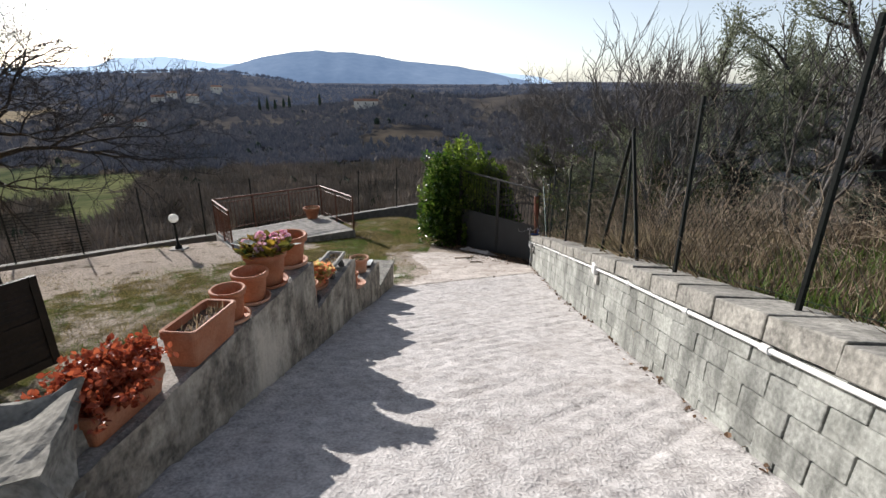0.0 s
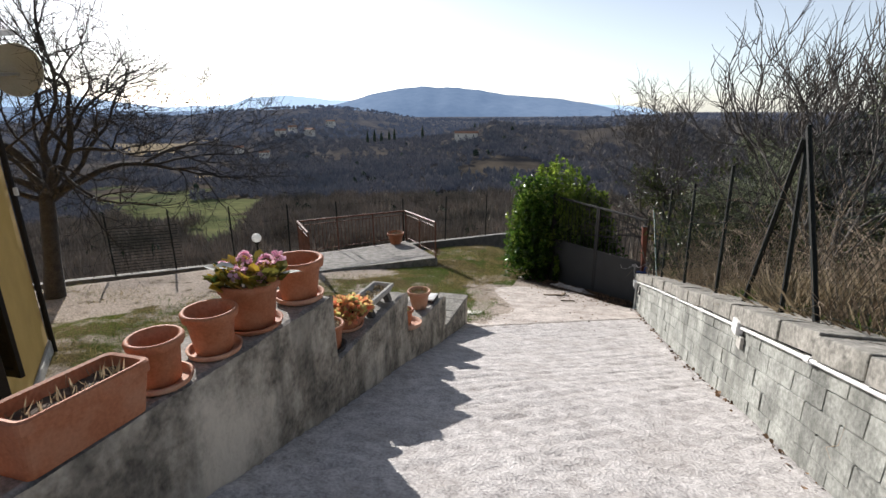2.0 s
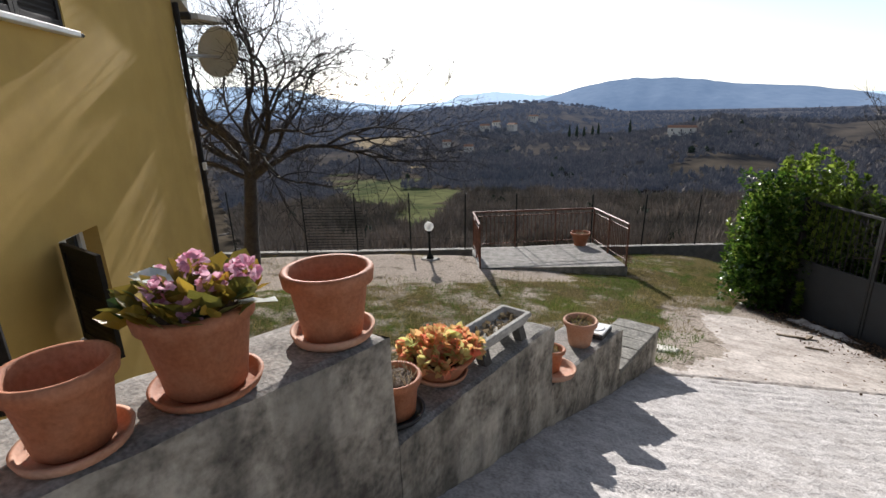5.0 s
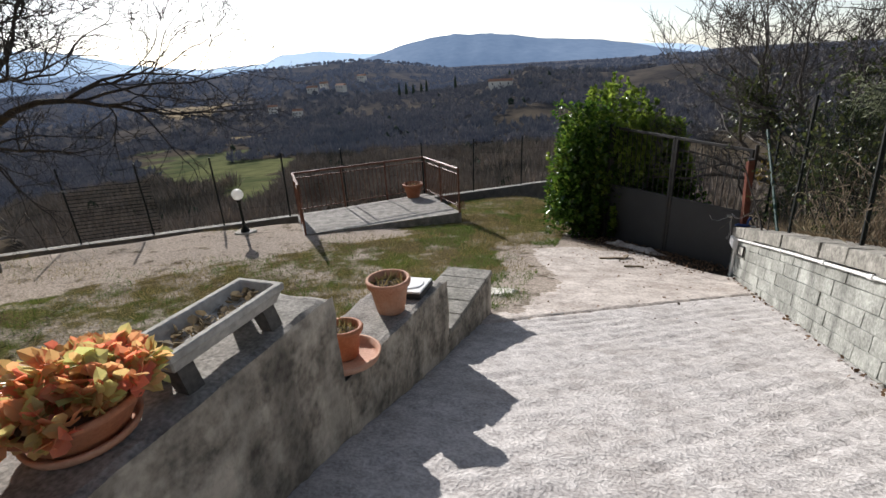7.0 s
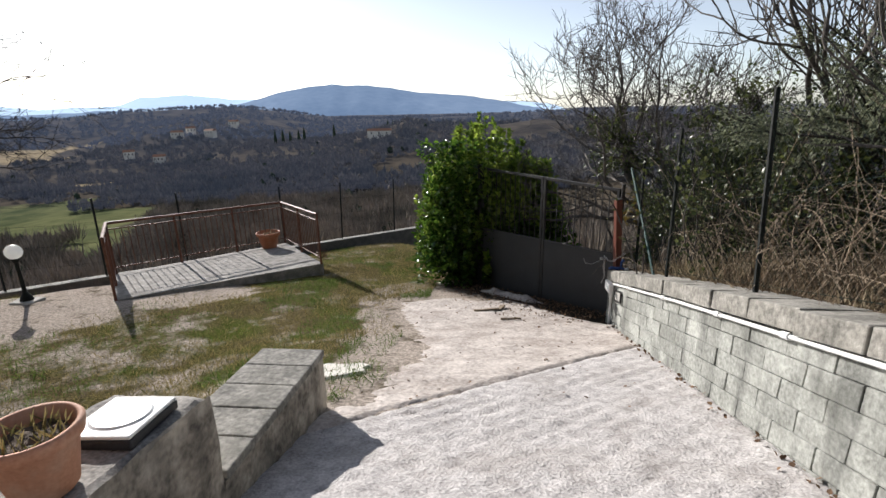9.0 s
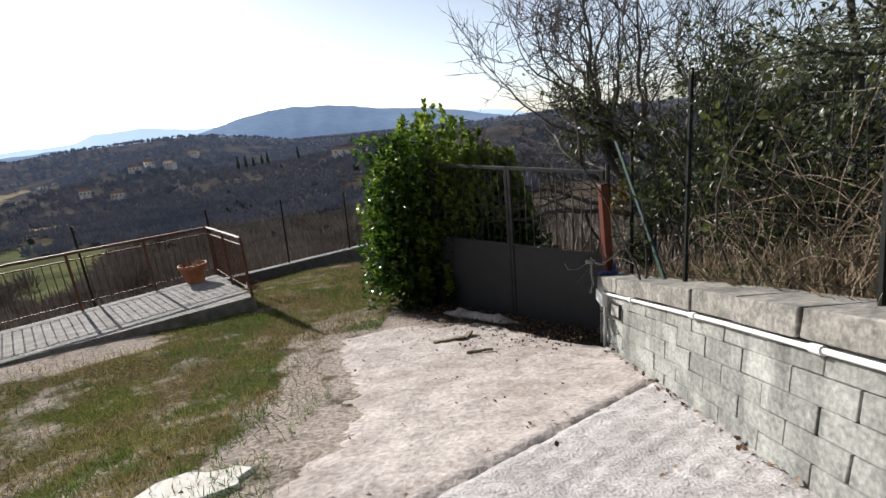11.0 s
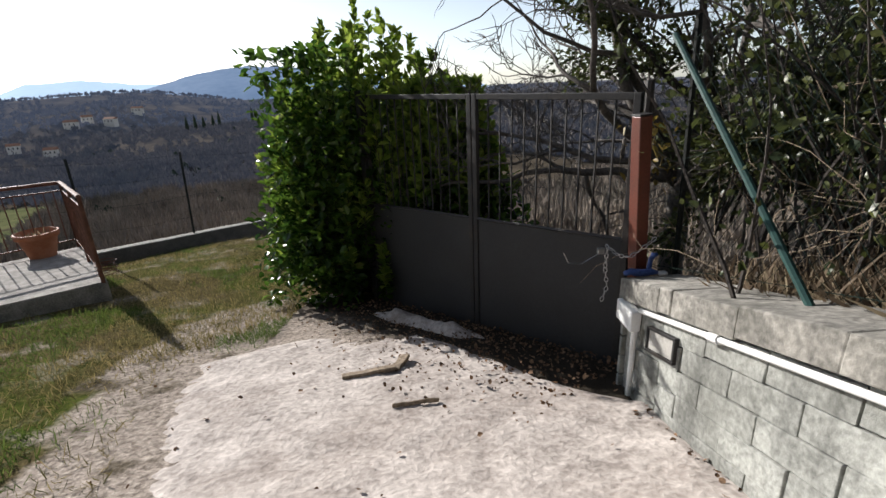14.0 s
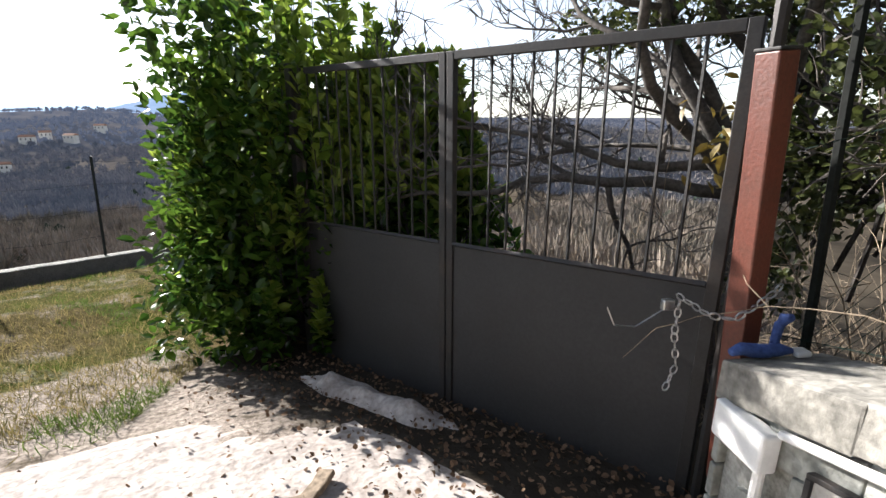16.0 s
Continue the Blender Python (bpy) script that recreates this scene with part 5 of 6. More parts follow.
pale_stone = material("pale_slab_stone", (0.50, 0.47, 0.42), (0.72, 0.69, 0.63), 5.0, 0.9, 0.3, 40.0)
flat_stone("paving_stone", -0.84, 7.86, 0.34, 0.20, 0.035, 30, pale_stone, "pale flat paving stone beside the ramp", 2)
flat_stone("paving_stone", -0.32, 13.62, 0.20, 0.12, 0.03, 30, pale_stone, "small pale stone in the turf", 7)


def rubble_mound():
    """A long lumpy heap of old cement and dust along the gate's foot."""
    a, b = Vector((0.42, 12.78)), Vector((1.50, 11.72))
    d = (b - a).normalized()
    side = Vector((d.y, -d.x))
    n, m = 44, 14
    verts, faces = [], []
    for i in range(n + 1):
        t = i / n
        c = a.lerp(b, t) + side * 0.05 * noise.noise((t * 4, 0, 1))
        wide = (0.17 + 0.06 * noise.noise((t * 5, 2, 0))) * math.sin(math.pi * min(1, max(0.02, t))) ** 0.45
        for k in range(m + 1):
            w = -1 + 2 * k / m
            p = c + side * wide * w
            h = 0.14 * (1 - abs(w) ** 2.2) * (0.75 + 0.6 * noise.noise((t * 6, w, 4))) * math.sin(math.pi * min(0.98, max(0.02, t))) ** 0.5
            h += 0.022 * noise.noise((p.x * 14, p.y * 14, 2)) * (1 - w * w)
            verts.append((p.x, p.y, ramp_z(p.y) - 0.02 + h))
    for i in range(n):
        for k in range(m):
            q = i * (m + 1) + k
            faces.append((q, q + 1, q + m + 2, q + m + 1))
    ob = mesh_part("rubble_mound", verts, faces, dirt_concrete, smooth=True)
    return tagged(ob, "long pale mound of crumbled cement at the gate's foot", "rubble")


rubble_mound()


def wood_scrap(x, y, yaw, long_, wide, label):
    bm = boxed(-long_ / 2, long_ / 2, -wide / 2, wide / 2, 0, 0.03, 0.006)
    bmesh.ops.subdivide_edges(bm, edges=[e for e in bm.edges if abs((e.verts[0].co - e.verts[1].co).x) > long_ * 0.5], cuts=4)
    for q in bm.verts:
        q.co.y += 0.02 * noise.noise((q.co.x * 9, 1, yaw))
        q.co.z += 0.012 * noise.noise((q.co.x * 7, 4, yaw))
    ob = part("wood_scrap", bm, dead_stem)
    ob.matrix_world = pose(x, y, ramp_z(y) + 0.012, -12, 0, yaw)
    return tagged(ob, label, "wood")


wood_scrap(0.55, 11.05, 12, 0.40, 0.07, "broken grey board on the dusty concrete")
wood_scrap(0.78, 11.20, 70, 0.22, 0.08, "short broken board end on the concrete")
wood_scrap(0.9, 10.5, 5, 0.30, 0.012, "thin dry twig on the concrete")
rng_s = random.Random(3)
litter = []
for _ in range(1700):
    if rng_s.random() < 0.92:
        u = rng_s.random()
        p = G0 + (G1 - G0) * u
        q = abs(rng_s.gauss(0, 0.55))
        x, y = p.x - q * 0.78, p.y - q * 0.63
    else:
        x, y = rng_s.uniform(-1.4, 2.25), rng_s.uniform(7.2, 13.0)
    if x > 2.24 and y < 10.8:
        continue
    litter.append(((x, y, ramp_z(y) + 0.025), rnd_way(rng_s, 0.0) * 1 + Vector((0, 0, 0.1)), rng_s.uniform(0.016, 0.040), 1.3, rng_s.uniform(-0.7, 0.7)))
for _ in range(260):
    y = rng_s.uniform(0, 10.6)
    x = 2.28 - abs(rng_s.gauss(0, 0.05))
    litter.append(((x, y, ramp_z(y) + 0.015), rnd_way(rng_s, 0.2), rng_s.uniform(0.02, 0.045), 1.5, rng_s.uniform(-0.7, 0.7)))
tagged(scatter("fallen_leaves", litter, dry_leaf), "brown fallen leaves scattered on the concrete", "leaves", kind="stuff")


# ---- trees ----
def grow(rng, start, way, length, radius, depth, out, bend=0.25, droop=0.0, fork=(2, 4), shrink=0.62, spread=0.75, tips=None, keep=None, thin=0.0028):
    """Branch by branch; out gathers (points, radii, depth left)."""
    n = 5 if depth > 0 else 4
    pts, rad = [Vector(start)], [radius]
    d = Vector(way).normalized()
    for i in range(n):
        d = (d + rnd_way(rng) * bend + Vector((0, 0, -droop))).normalized()
        pts.append(pts[-1] + d * length / n)
        rad.append(radius * (1 - (0.42 if depth > 0 else 0.75) * (i + 1) / n))
    if keep is not None and not all(keep(p) for p in pts):
        return
    out.append((pts, rad, depth))
    if depth == 0:
        if tips is not None:
            tips.append((pts[-1], d))
        return
    for _ in range(rng.randint(*fork)):
        k = rng.randint(2, n)
        dev = rnd_way(rng)
        nd = (d + dev * spread + Vector((0, 0, 0.12 - droop))).normalized()
        grow(rng, pts[k], nd, length * shrink * rng.uniform(0.75, 1.2), max(rad[k] * 0.66, thin), depth - 1, out, bend, droop, fork, shrink, spread, tips, keep, thin)
    nd = (d + rnd_way(rng) * 0.25).normalized()
    grow(rng, pts[-1], nd, length * shrink * 1.05, max(rad[-1] * 0.92, thin), depth - 1, out, bend, droop, fork, shrink, spread, tips, keep, thin)


def bare_tree(name, label, base, limbs, seed, mat, depth, trunk_h, trunk_r, bend=0.25, droop=0.0, fork=(2, 3), shrink=0.64, spread=0.75, lean=(0, 0), keep=None, thin=0.0028):
    """A leafless tree: a trunk, main limbs in given directions, branches and twigs."""
    rng = random.Random(seed)
    tree = thing(name, label, "tree", pose(*base))
    v, f = [], []
    pts = [Vector((lean[0] * t + 0.05 * noise.noise((t * 3, seed, 0)) * min(1, t * 3), lean[1] * t + 0.05 * noise.noise((t * 3, seed, 9)) * min(1, t * 3), -0.25 + (trunk_h + 0.25) * t)) for t in [i / 8 for i in range(9)]]
    tube_into(v, f, pts, [trunk_r * (1.5 - 0.9 * t + 0.25 * max(0, t - 0.7)) if t < 0.35 else trunk_r * (1.22 - 0.3 * t) for t in [i / 8 for i in range(9)]], 12)
    mesh_part("trunk", v, f, mat, tree, "thick gnarled trunk", smooth=True)
    runs = []
    tips = []
    for way, length, r in limbs:
        grow(rng, pts[-1] - Vector((0, 0, rng.uniform(0.05, 0.35))), way, length, r, depth, runs, bend, droop, fork, shrink, spread, tips, keep, thin)
    v, f, v2, f2 = [], [], [], []
    for p, r, d in runs:
        if d >= depth - 1:
            tube_into(v, f, p, r, 7)
        else:
            tube_into(v2, f2, p, r, 4 if d > 0 else 3)
    mesh_part("branchwork", v, f, mat, tree, "crooked main limbs", smooth=True)
    mesh_part("crown", v2, f2, mat, tree, "bare twigs without leaves")
    return tree, tips, runs


bare_tree("fruit_tree", "old bare fruit tree with a dark trunk on the lawn", (-10.0, 7.55, land_z(-10.0, 7.55)),
          [((-0.9, 0.1, 0.8), 2.0, 0.085), ((0.2, -0.3, 1.1), 2.1, 0.09), ((1.0, 0.15, 0.75), 2.0, 0.085), ((0.55, 0.6, 0.85), 2.1, 0.075), ((-0.3, 0.7, 0.75), 1.7, 0.07), ((0.8, -0.6, 0.55), 1.7, 0.065), ((-0.6, -0.7, 0.7), 1.7, 0.065), ((0.45, 0.1, 1.2), 2.1, 0.075), ((-0.35, -0.1, 1.2), 2.0, 0.07), ((1.0, 0.5, 0.35), 1.7, 0.06)],
          21, bark, 5, 2.35, 0.145, 0.30, -0.005, (3, 3), 0.66, 0.95, lean=(0.34, 0.15), thin=0.0046)
bare_tree("fig_tree", "bare fig tree with arching grey branches behind the gate post", (3.35, 12.1, land_z(3.35, 12.1)),
          [((-0.8, 0.25, 0.75), 1.5, 0.05), ((0.3, 0.3, 1.0), 1.5, 0.055), ((0.85, -0.2, 0.7), 1.5, 0.055), ((-0.3, -0.6, 0.9), 1.4, 0.05), ((-0.9, -0.15, 0.7), 1.5, 0.05), ((0.2, 0.8, 0.6), 1.4, 0.05), ((-0.6, 0.6, 0.7), 1.4, 0.05), ((-0.8, 0.4, 0.2), 1.4, 0.045), ((-0.75, 0.65, -0.05), 1.3, 0.04), ((-0.5, -0.2, 1.0), 1.4, 0.05), ((0.3, -0.8, 0.8), 1.4, 0.05)],
          8, bark_pale, 5, 1.75, 0.10, 0.30, -0.03, (2, 3), 0.66, 1.05, keep=lambda p: ((p.x + 3.35 - 2.40) * 0.777 + (p.y + 12.1 - 11.0) * 0.63 > 0.10 or p.z + land_z(3.35, 12.1) > 0.1), thin=0.0048)
bare_tree("fig_tree", "bare multi-stemmed fig tree above the dry bank", (4.5, 9.6, land_z(4.5, 9.6)),
          [((-0.6, -0.3, 0.9), 1.3, 0.06), ((0.5, 0.1, 1.0), 1.4, 0.07), ((0.2, -0.6, 0.9), 1.3, 0.055), ((-0.8, 0.4, 0.6), 1.4, 0.055), ((0.8, -0.4, 0.6), 1.3, 0.05), ((-0.1, 0.2, 1.1), 1.4, 0.06)],
          31, bark_pale, 4, 0.7, 0.11, 0.26, -0.12, (2, 3), 0.74, 1.0, thin=0.0085)
bare_tree("fig_tree", "bare fig tree with knotted shoots beside the fence", (3.9, 6.9, land_z(3.9, 6.9)),
          [((-0.4, 0.4, 0.9), 1.0, 0.040), ((0.5, 0.2, 0.9), 1.1, 0.042), ((0.0, -0.5, 0.9), 1.0, 0.038), ((0.3, 0.7, 0.7), 1.0, 0.038), ((-0.6, -0.1, 0.6), 0.9, 0.034)],
          44, bark_pale, 4, 0.35, 0.07, 0.26, -0.12, (1, 3), 0.74, 1.0, thin=0.008)
bare_tree("fig_tree", "low bare fig tree at the top of the bank", (4.6, 4.6, land_z(4.6, 4.6)),
          [((-0.5, 0.3, 0.8), 0.9, 0.036), ((0.5, 0.2, 0.9), 1.0, 0.038), ((0.1, -0.6, 0.8), 0.9, 0.034), ((0.2, 0.7, 0.8), 0.9, 0.034)],
          52, bark_pale, 4, 0.3, 0.06, 0.26, -0.12, (1, 3), 0.72, 1.0, thin=0.007)


def leafy_tree(name, label, base, limbs, seed, bark_mat, leaf_mat, trunk_h, trunk_r, leaf_n, leaf_size, leaf_wide, depth=3, droop=0.02, spread=0.8):
    tree, tips, runs = bare_tree(name, label, base, limbs, seed, bark_mat, depth, trunk_h, trunk_r, 0.28, droop, (2, 3), 0.66, spread)
    rng = random.Random(seed + 1)
    spots = []
    thin = [r for r in runs if r[2] <= 1]
    for _ in range(leaf_n):
        p, r, d = rng.choice(thin)
        k = rng.randint(0, len(p) - 2)
        q = p[k].lerp(p[k + 1], rng.random()) + rnd_way(rng) * rng.uniform(0.01, 0.16)
        spots.append((tuple(q), (p[k + 1] - p[k]).normalized() + rnd_way(rng) * 0.9, leaf_size * rng.uniform(0.7, 1.3), leaf_wide, rng.uniform(-1.5, 1.5)))
    scatter("foliage", spots, leaf_mat, tree, "many small leaves", kind="")
    return tree


leafy_tree("olive_tree", "grey-green olive tree on the dry bank", (6.0, 8.7, land_z(6.0, 8.7)),
           [((-0.6, -0.2, 0.8), 1.6, 0.10), ((0.3, 0.3, 1.0), 1.7, 0.10), ((0.7, -0.4, 0.8), 1.5, 0.09), ((-0.3, 0.7, 0.8), 1.5, 0.08), ((-0.8, 0.2, 0.4), 1.4, 0.07)], 3, bark, olive_leaf, 1.2, 0.2, 30000, 0.058, 0.42)
leafy_tree("olive_tree", "grey-green olive tree with a leaning trunk", (6.7, 6.3, land_z(6.7, 6.3)),
           [((-0.5, -0.3, 0.9), 1.5, 0.09), ((0.4, 0.3, 1.0), 1.6, 0.09), ((0.7, -0.2, 0.7), 1.4, 0.08), ((-0.6, 0.5, 0.7), 1.4, 0.07)], 13, bark, olive_leaf, 1.1, 0.17, 26000, 0.058, 0.42)
leafy_tree("ivy_tree", "gnarled tree hung with dark ivy beyond the fence", (4.9, 11.6, land_z(4.9, 11.6)),
           [((-0.6, -0.4, 0.9), 1.6, 0.13), ((0.2, 0.4, 1.0), 1.7, 0.12), ((0.7, -0.5, 0.7), 1.6, 0.11), ((-0.7, 0.2, 0.5), 1.5, 0.10), ((-0.2, -0.9, 0.45), 1.5, 0.09)], 17, bark, ivy_leaf, 1.3, 0.2, 44000, 0.044, 1.1)


# ---- laurel by the gate ----
def laurel():
    """An upright evergreen shrub: many stems, each carrying whorls of broad leaves."""
    rng = random.Random(77)
    cx, cy = 0.42, 14.12
    base = land_z(cx, cy)
    shrub = thing("laurel_bush", "large glossy green laurel bush growing round the gate's end", "bush", pose(cx, cy, base))
    v, f, spots, bright = [], [], [], []
    for stem_no in range(380):
        lobe = stem_no >= 250
        a, q = rng.uniform(0, 6.283), math.sqrt(rng.random())
        foot = Vector((0.35 * q * math.cos(a) * 1.6, 0.35 * q * math.sin(a), 0.0))
        reach = 0.75 + 0.35 * noise.noise((math.cos(a) * 1.3, math.sin(a) * 1.3, 3))
        top = Vector((1.50 * q * reach * math.cos(a) * 1.15, 1.22 * q * reach * math.sin(a), (3.35 - 1.15 * q ** 2.2) * rng.uniform(0.80, 1.03)))
        if rng.random() < 0.45:
            top.z *= rng.uniform(0.25, 0.8)
            top.x *= 1.12
            top.y *= 1.05
        if lobe:
            away = Vector((0.40, -0.55, 0)).lerp(Vector((1.0, -0.72, 0)), rng.random())
            foot += away
            top = Vector((top.x * 0.5, top.y * 0.5, min(top.z, 2.75) * 0.93)) + away
            if (top.x + cx - 2.40) * 0.777 + (top.y + cy - 11.0) * 0.63 < 0.16:
                continue
        mid = foot.lerp(top, 0.55) + Vector((top.x * 0.22, top.y * 0.22, -0.05))
        pts = [foot, foot.lerp(mid, 0.6), mid, mid.lerp(top, 0.55) + rnd_way(rng) * 0.03, top]
        tube_into(v, f, pts, [0.013, 0.011, 0.009, 0.006, 0.003], 4)
        end = (pts[-1] - pts[-2]).normalized()
        for t in np.linspace(0.22, 1.0, 27):
            k = min(int(t * 4), 3)
            p = pts[k].lerp(pts[k + 1], t * 4 - k)
            d = (pts[k + 1] - pts[k]).normalized()
            for _ in range(3 if t > 0.5 else 2):
                side = (rnd_way(rng) + d * 0.75).normalized()
                item = (tuple(p + side * 0.01), side, rng.uniform(0.085, 0.15), rng.uniform(0.85, 1.1), rng.uniform(-0.9, 0.9))
                (bright if t > 0.72 else spots).append(item)
        for k in range(5):
            side = (end + rnd_way(rng) * 0.42).normalized()
            bright.append((tuple(top), side, rng.uniform(0.08, 0.13), 0.85, rng.uniform(-0.6, 0.6)))
    # leaves hanging over the front, before the gate's left stile
    for _ in range(1900):
        u = max(-0.5, min(0.5, rng.gauss(0, 0.3)))
        h = rng.uniform(0.12, 3.0)
        p = Vector((-0.68 + u * 1.05 - 0.12 * math.sin(h * 2.1), -0.72 + rng.uniform(-0.3, 0.25) - u * 0.35, h))
        spots.append((tuple(p), rnd_way(rng, 0.4) + Vector((-0.3, -0.6, 0)), rng.uniform(0.085, 0.14), 0.95, rng.uniform(-0.8, 0.8)))
    mesh_part("stalk", v, f, bark, shrub, "woody green-brown stems")
    scatter("foliage", spots, laurel_leaf, shrub, "dark glossy leaves")
    scatter("young_foliage", bright, leaf_material("laurel_shoot", (0.07, 0.138, 0.015), (0.29, 0.37, 0.06), 0.28, 0.55, 0.55), shrub, "bright young shoots")


laurel()


# ---- dry bank, brambles, grass ----
def on_bank(x, y):
    return Vector((x, y, land_z(x, y)))


rng_v = random.Random(9)
spots, ferns = [], []
for _ in range(62000):
    x, y = 2.62 + 4.6 * rng_v.random() ** 1.4, rng_v.uniform(-2.0, 10.4)
    if noise.noise((x * 0.6, y * 0.6, 4)) < -0.25:
        continue
    tall = 0.15 + 0.22 * max(0, noise.noise((x * 0.5, y * 0.5, 7)) + 0.3)
    if y < 2.6:
        tall *= 0.6
    item = (tuple(on_bank(x, y)), rnd_way(rng_v, 0.75) * 1.0, tall * rng_v.uniform(0.35, 1.25), rng_v.uniform(0.04, 0.11), rng_v.uniform(-1.5, 1.5))
    (ferns if noise.noise((x * 0.45, y * 0.45, 12)) > 0.02 and rng_v.random() < 0.8 else spots).append(item)
tagged(scatter("dry_grass", spots, straw, None, "", BLADE, BLADE_FACES), "tall pale dry grass covering the bank", "grass", kind="stuff")
tagged(scatter("dead_fern", ferns, fern_brown, None, "", BLADE, BLADE_FACES), "rust-brown dead fern among the dry grass", "fern", kind="stuff")
short = []
for _ in range(7000):
    x, y = 2.64 + 2.6 * rng_v.random() ** 1.6, rng_v.uniform(-1.0, 6.0)
    short.append((tuple(on_bank(x, y)), rnd_way(rng_v, 1.8), rng_v.uniform(0.06, 0.20), 0.35, rng_v.uniform(-1.5, 1.5)))
tagged(scatter("green_weeds", short, grass_green, None, "", BLADE, BLADE_FACES), "low green weeds along the wall's top", "weeds", kind="stuff")


def bramble(seed, y0, y1, n, label, x0=2.55, x1=3.6, long_=(0.7, 1.7)):
    rng = random.Random(seed)
    v, f, lv = [], [], []
    for _ in range(n):
        p = on_bank(rng.uniform(x0, x1), rng.uniform(y0, y1))
        d = Vector((rng.uniform(-0.5, 0.4), rng.uniform(-0.9, 0.9), rng.uniform(0.5, 1.5))).normalized()
        ln = rng.uniform(*long_)
        pts = [p]
        for k in range(9):
            d = (d + rnd_way(rng) * 0.17 + Vector((0, 0, -0.12))).normalized()
            pts.append(pts[-1] + d * ln / 9)
        if any(q.x < 2.22 and q.y < 11.3 for q in pts):
            continue
        if y0 > 11 and any((q.x - 2.40) * 0.777 + (q.y - 11.0) * 0.63 < 0.15 for q in pts):
            continue
        r = rng.uniform(0.0025, 0.006)
        tube_into(v, f, pts, [r * (1 - 0.07 * k) for k in range(10)], 4)
        for q in pts[3:]:
            if rng.random() < 0.55:
                w = (rnd_way(rng) + d * 0.5).normalized()
                tube_into(v, f, [q, q + w * 0.10, q + (w + rnd_way(rng) * 0.4) * rng.uniform(0.15, 0.3)], [0.0025, 0.0018, 0.001], 3)
    ob = mesh_part("bramble", v, f, dead_stem)
    return tagged(ob, label, "bramble", kind="stuff")


bramble(4, 8.2, 11.6, 95, "tangle of pale dry bramble stems behind the fence")
bramble(14, 3.5, 8.6, 420, "thin dry stems through the chain-link fence", 2.6, 4.4, (0.6, 1.6))
bramble(24, -0.5, 5.0, 260, "dry stalks and twigs on the bank", 2.9, 6.0, (0.4, 1.1))
bramble(34, 11.4, 17.0, 520, "dry undergrowth beyond the gate", 0.9, 5.4, (0.9, 2.3))


def ivy_mass(seed, n, centre, size, label):
    """Ivy and evergreen scrub filling the fence line."""
    rng = random.Random(seed)
    shrub = thing("ivy_thicket", label, "shrub", pose(*centre))
    v, f, spots = [], [], []
    for _ in range(n):
        p = Vector((rng.gauss(0, size[0] * 0.4), rng.gauss(0, size[1] * 0.4), -0.2))
        d = Vector((rng.uniform(-0.4, 0.4), rng.uniform(-0.5, 0.5), 1)).normalized()
        ln = size[2] * rng.uniform(0.5, 1.0)
        pts = [p]
        for k in range(7):
            d = (d + rnd_way(rng) * 0.25).normalized()
            pts.append(pts[-1] + d * ln / 7)
        tube_into(v, f, pts, [0.012 - 0.0014 * k for k in range(8)], 4)
        for q in pts[2:]:
            for _ in range(7):
                spots.append((tuple(q + rnd_way(rng) * rng.uniform(0.02, 0.16)), rnd_way(rng, -0.2), rng.uniform(0.03, 0.065), 1.1, rng.uniform(-1.5, 1.5)))
    mesh_part("stalk", v, f, bark, shrub)
    scatter("foliage", spots, ivy_leaf, shrub, "dark ivy leaves")


ivy_mass(2, 190, (3.75, 10.0, land_z(3.75, 10.0)), (1.1, 1.9, 2.7), "dark ivy thicket beyond the fence")
ivy_mass(6, 60, (4.6, 7.9, land_z(4.6, 7.9)), (1.1, 1.2, 1.6), "dark evergreen scrub on the bank")
leafs = []
for _ in range(60):
    leafs.append(((2.75 + rng_v.gauss(0, 0.10), 11.55 + rng_v.gauss(0, 0.12), -0.95 + rng_v.gauss(0, 0.16)), rnd_way(rng_v, -0.8), rng_v.uniform(0.05, 0.1), 0.8, rng_v.uniform(-1, 1)))
tagged(scatter("withered_leaves", leafs, yellow_leaf), "withered yellow leaves hanging by the gate post", "leaves", kind="stuff")


# lawn
def lawn_ok(x, y):
    k = (x - KERB_P.x) * KERB_N.x + (y - KERB_P.y) * KERB_N.y
    if k > -0.15:
        return 0.0
    if 7.0 < y < 13.4 and x > yard_left(y) - 0.03:
        return 0.0
    if y <= 7.0 and x > WALL_B - 0.03:
        return 0.0
    s = (x - KERB_P.x) * KERB_D.x + (y - KERB_P.y) * KERB_D.y
    if y > 7.0 and x > yard_left(y) - 0.55 and rng_v.random() < 0.85:
        return 0.0
    g = 0.60 + 0.95 * noise.noise((x * 0.55, y * 0.55, 21))
    if k > -4.4 and s < -4.6:
        g -= 0.62
    return g


dry_spots, green_spots = [], []
tries = 0
while len(dry_spots) + len(green_spots) < 90000 and tries < 300000:
    tries += 1
    x = -0.5 - 10.0 * rng_v.random() ** 1.5
    y = rng_v.uniform(5.0, 18.5)
    if rng_v.random() > lawn_ok(x, y):
        continue
    inside = (Vector((x, y)) - P_FL.xy)
    e1, e2 = (P_FR - P_FL).xy, (P_BL - P_FL).xy
    if 0 < inside.dot(e1) / e1.length_squared < 1 and 0 < inside.dot(e2) / e2.length_squared < 1:
        continue
    z = land_z(x, y)
    item = ((x, y, z - 0.003), rnd_way(rng_v, 1.1), rng_v.uniform(0.03, 0.10), rng_v.uniform(0.35, 0.9), rng_v.uniform(-1.5, 1.5))
    (green_spots if noise.noise((x * 0.9, y * 0.9, 33)) + 0.4 * noise.noise((x * 3, y * 3, 3)) > 0.12 else dry_spots).append(item)
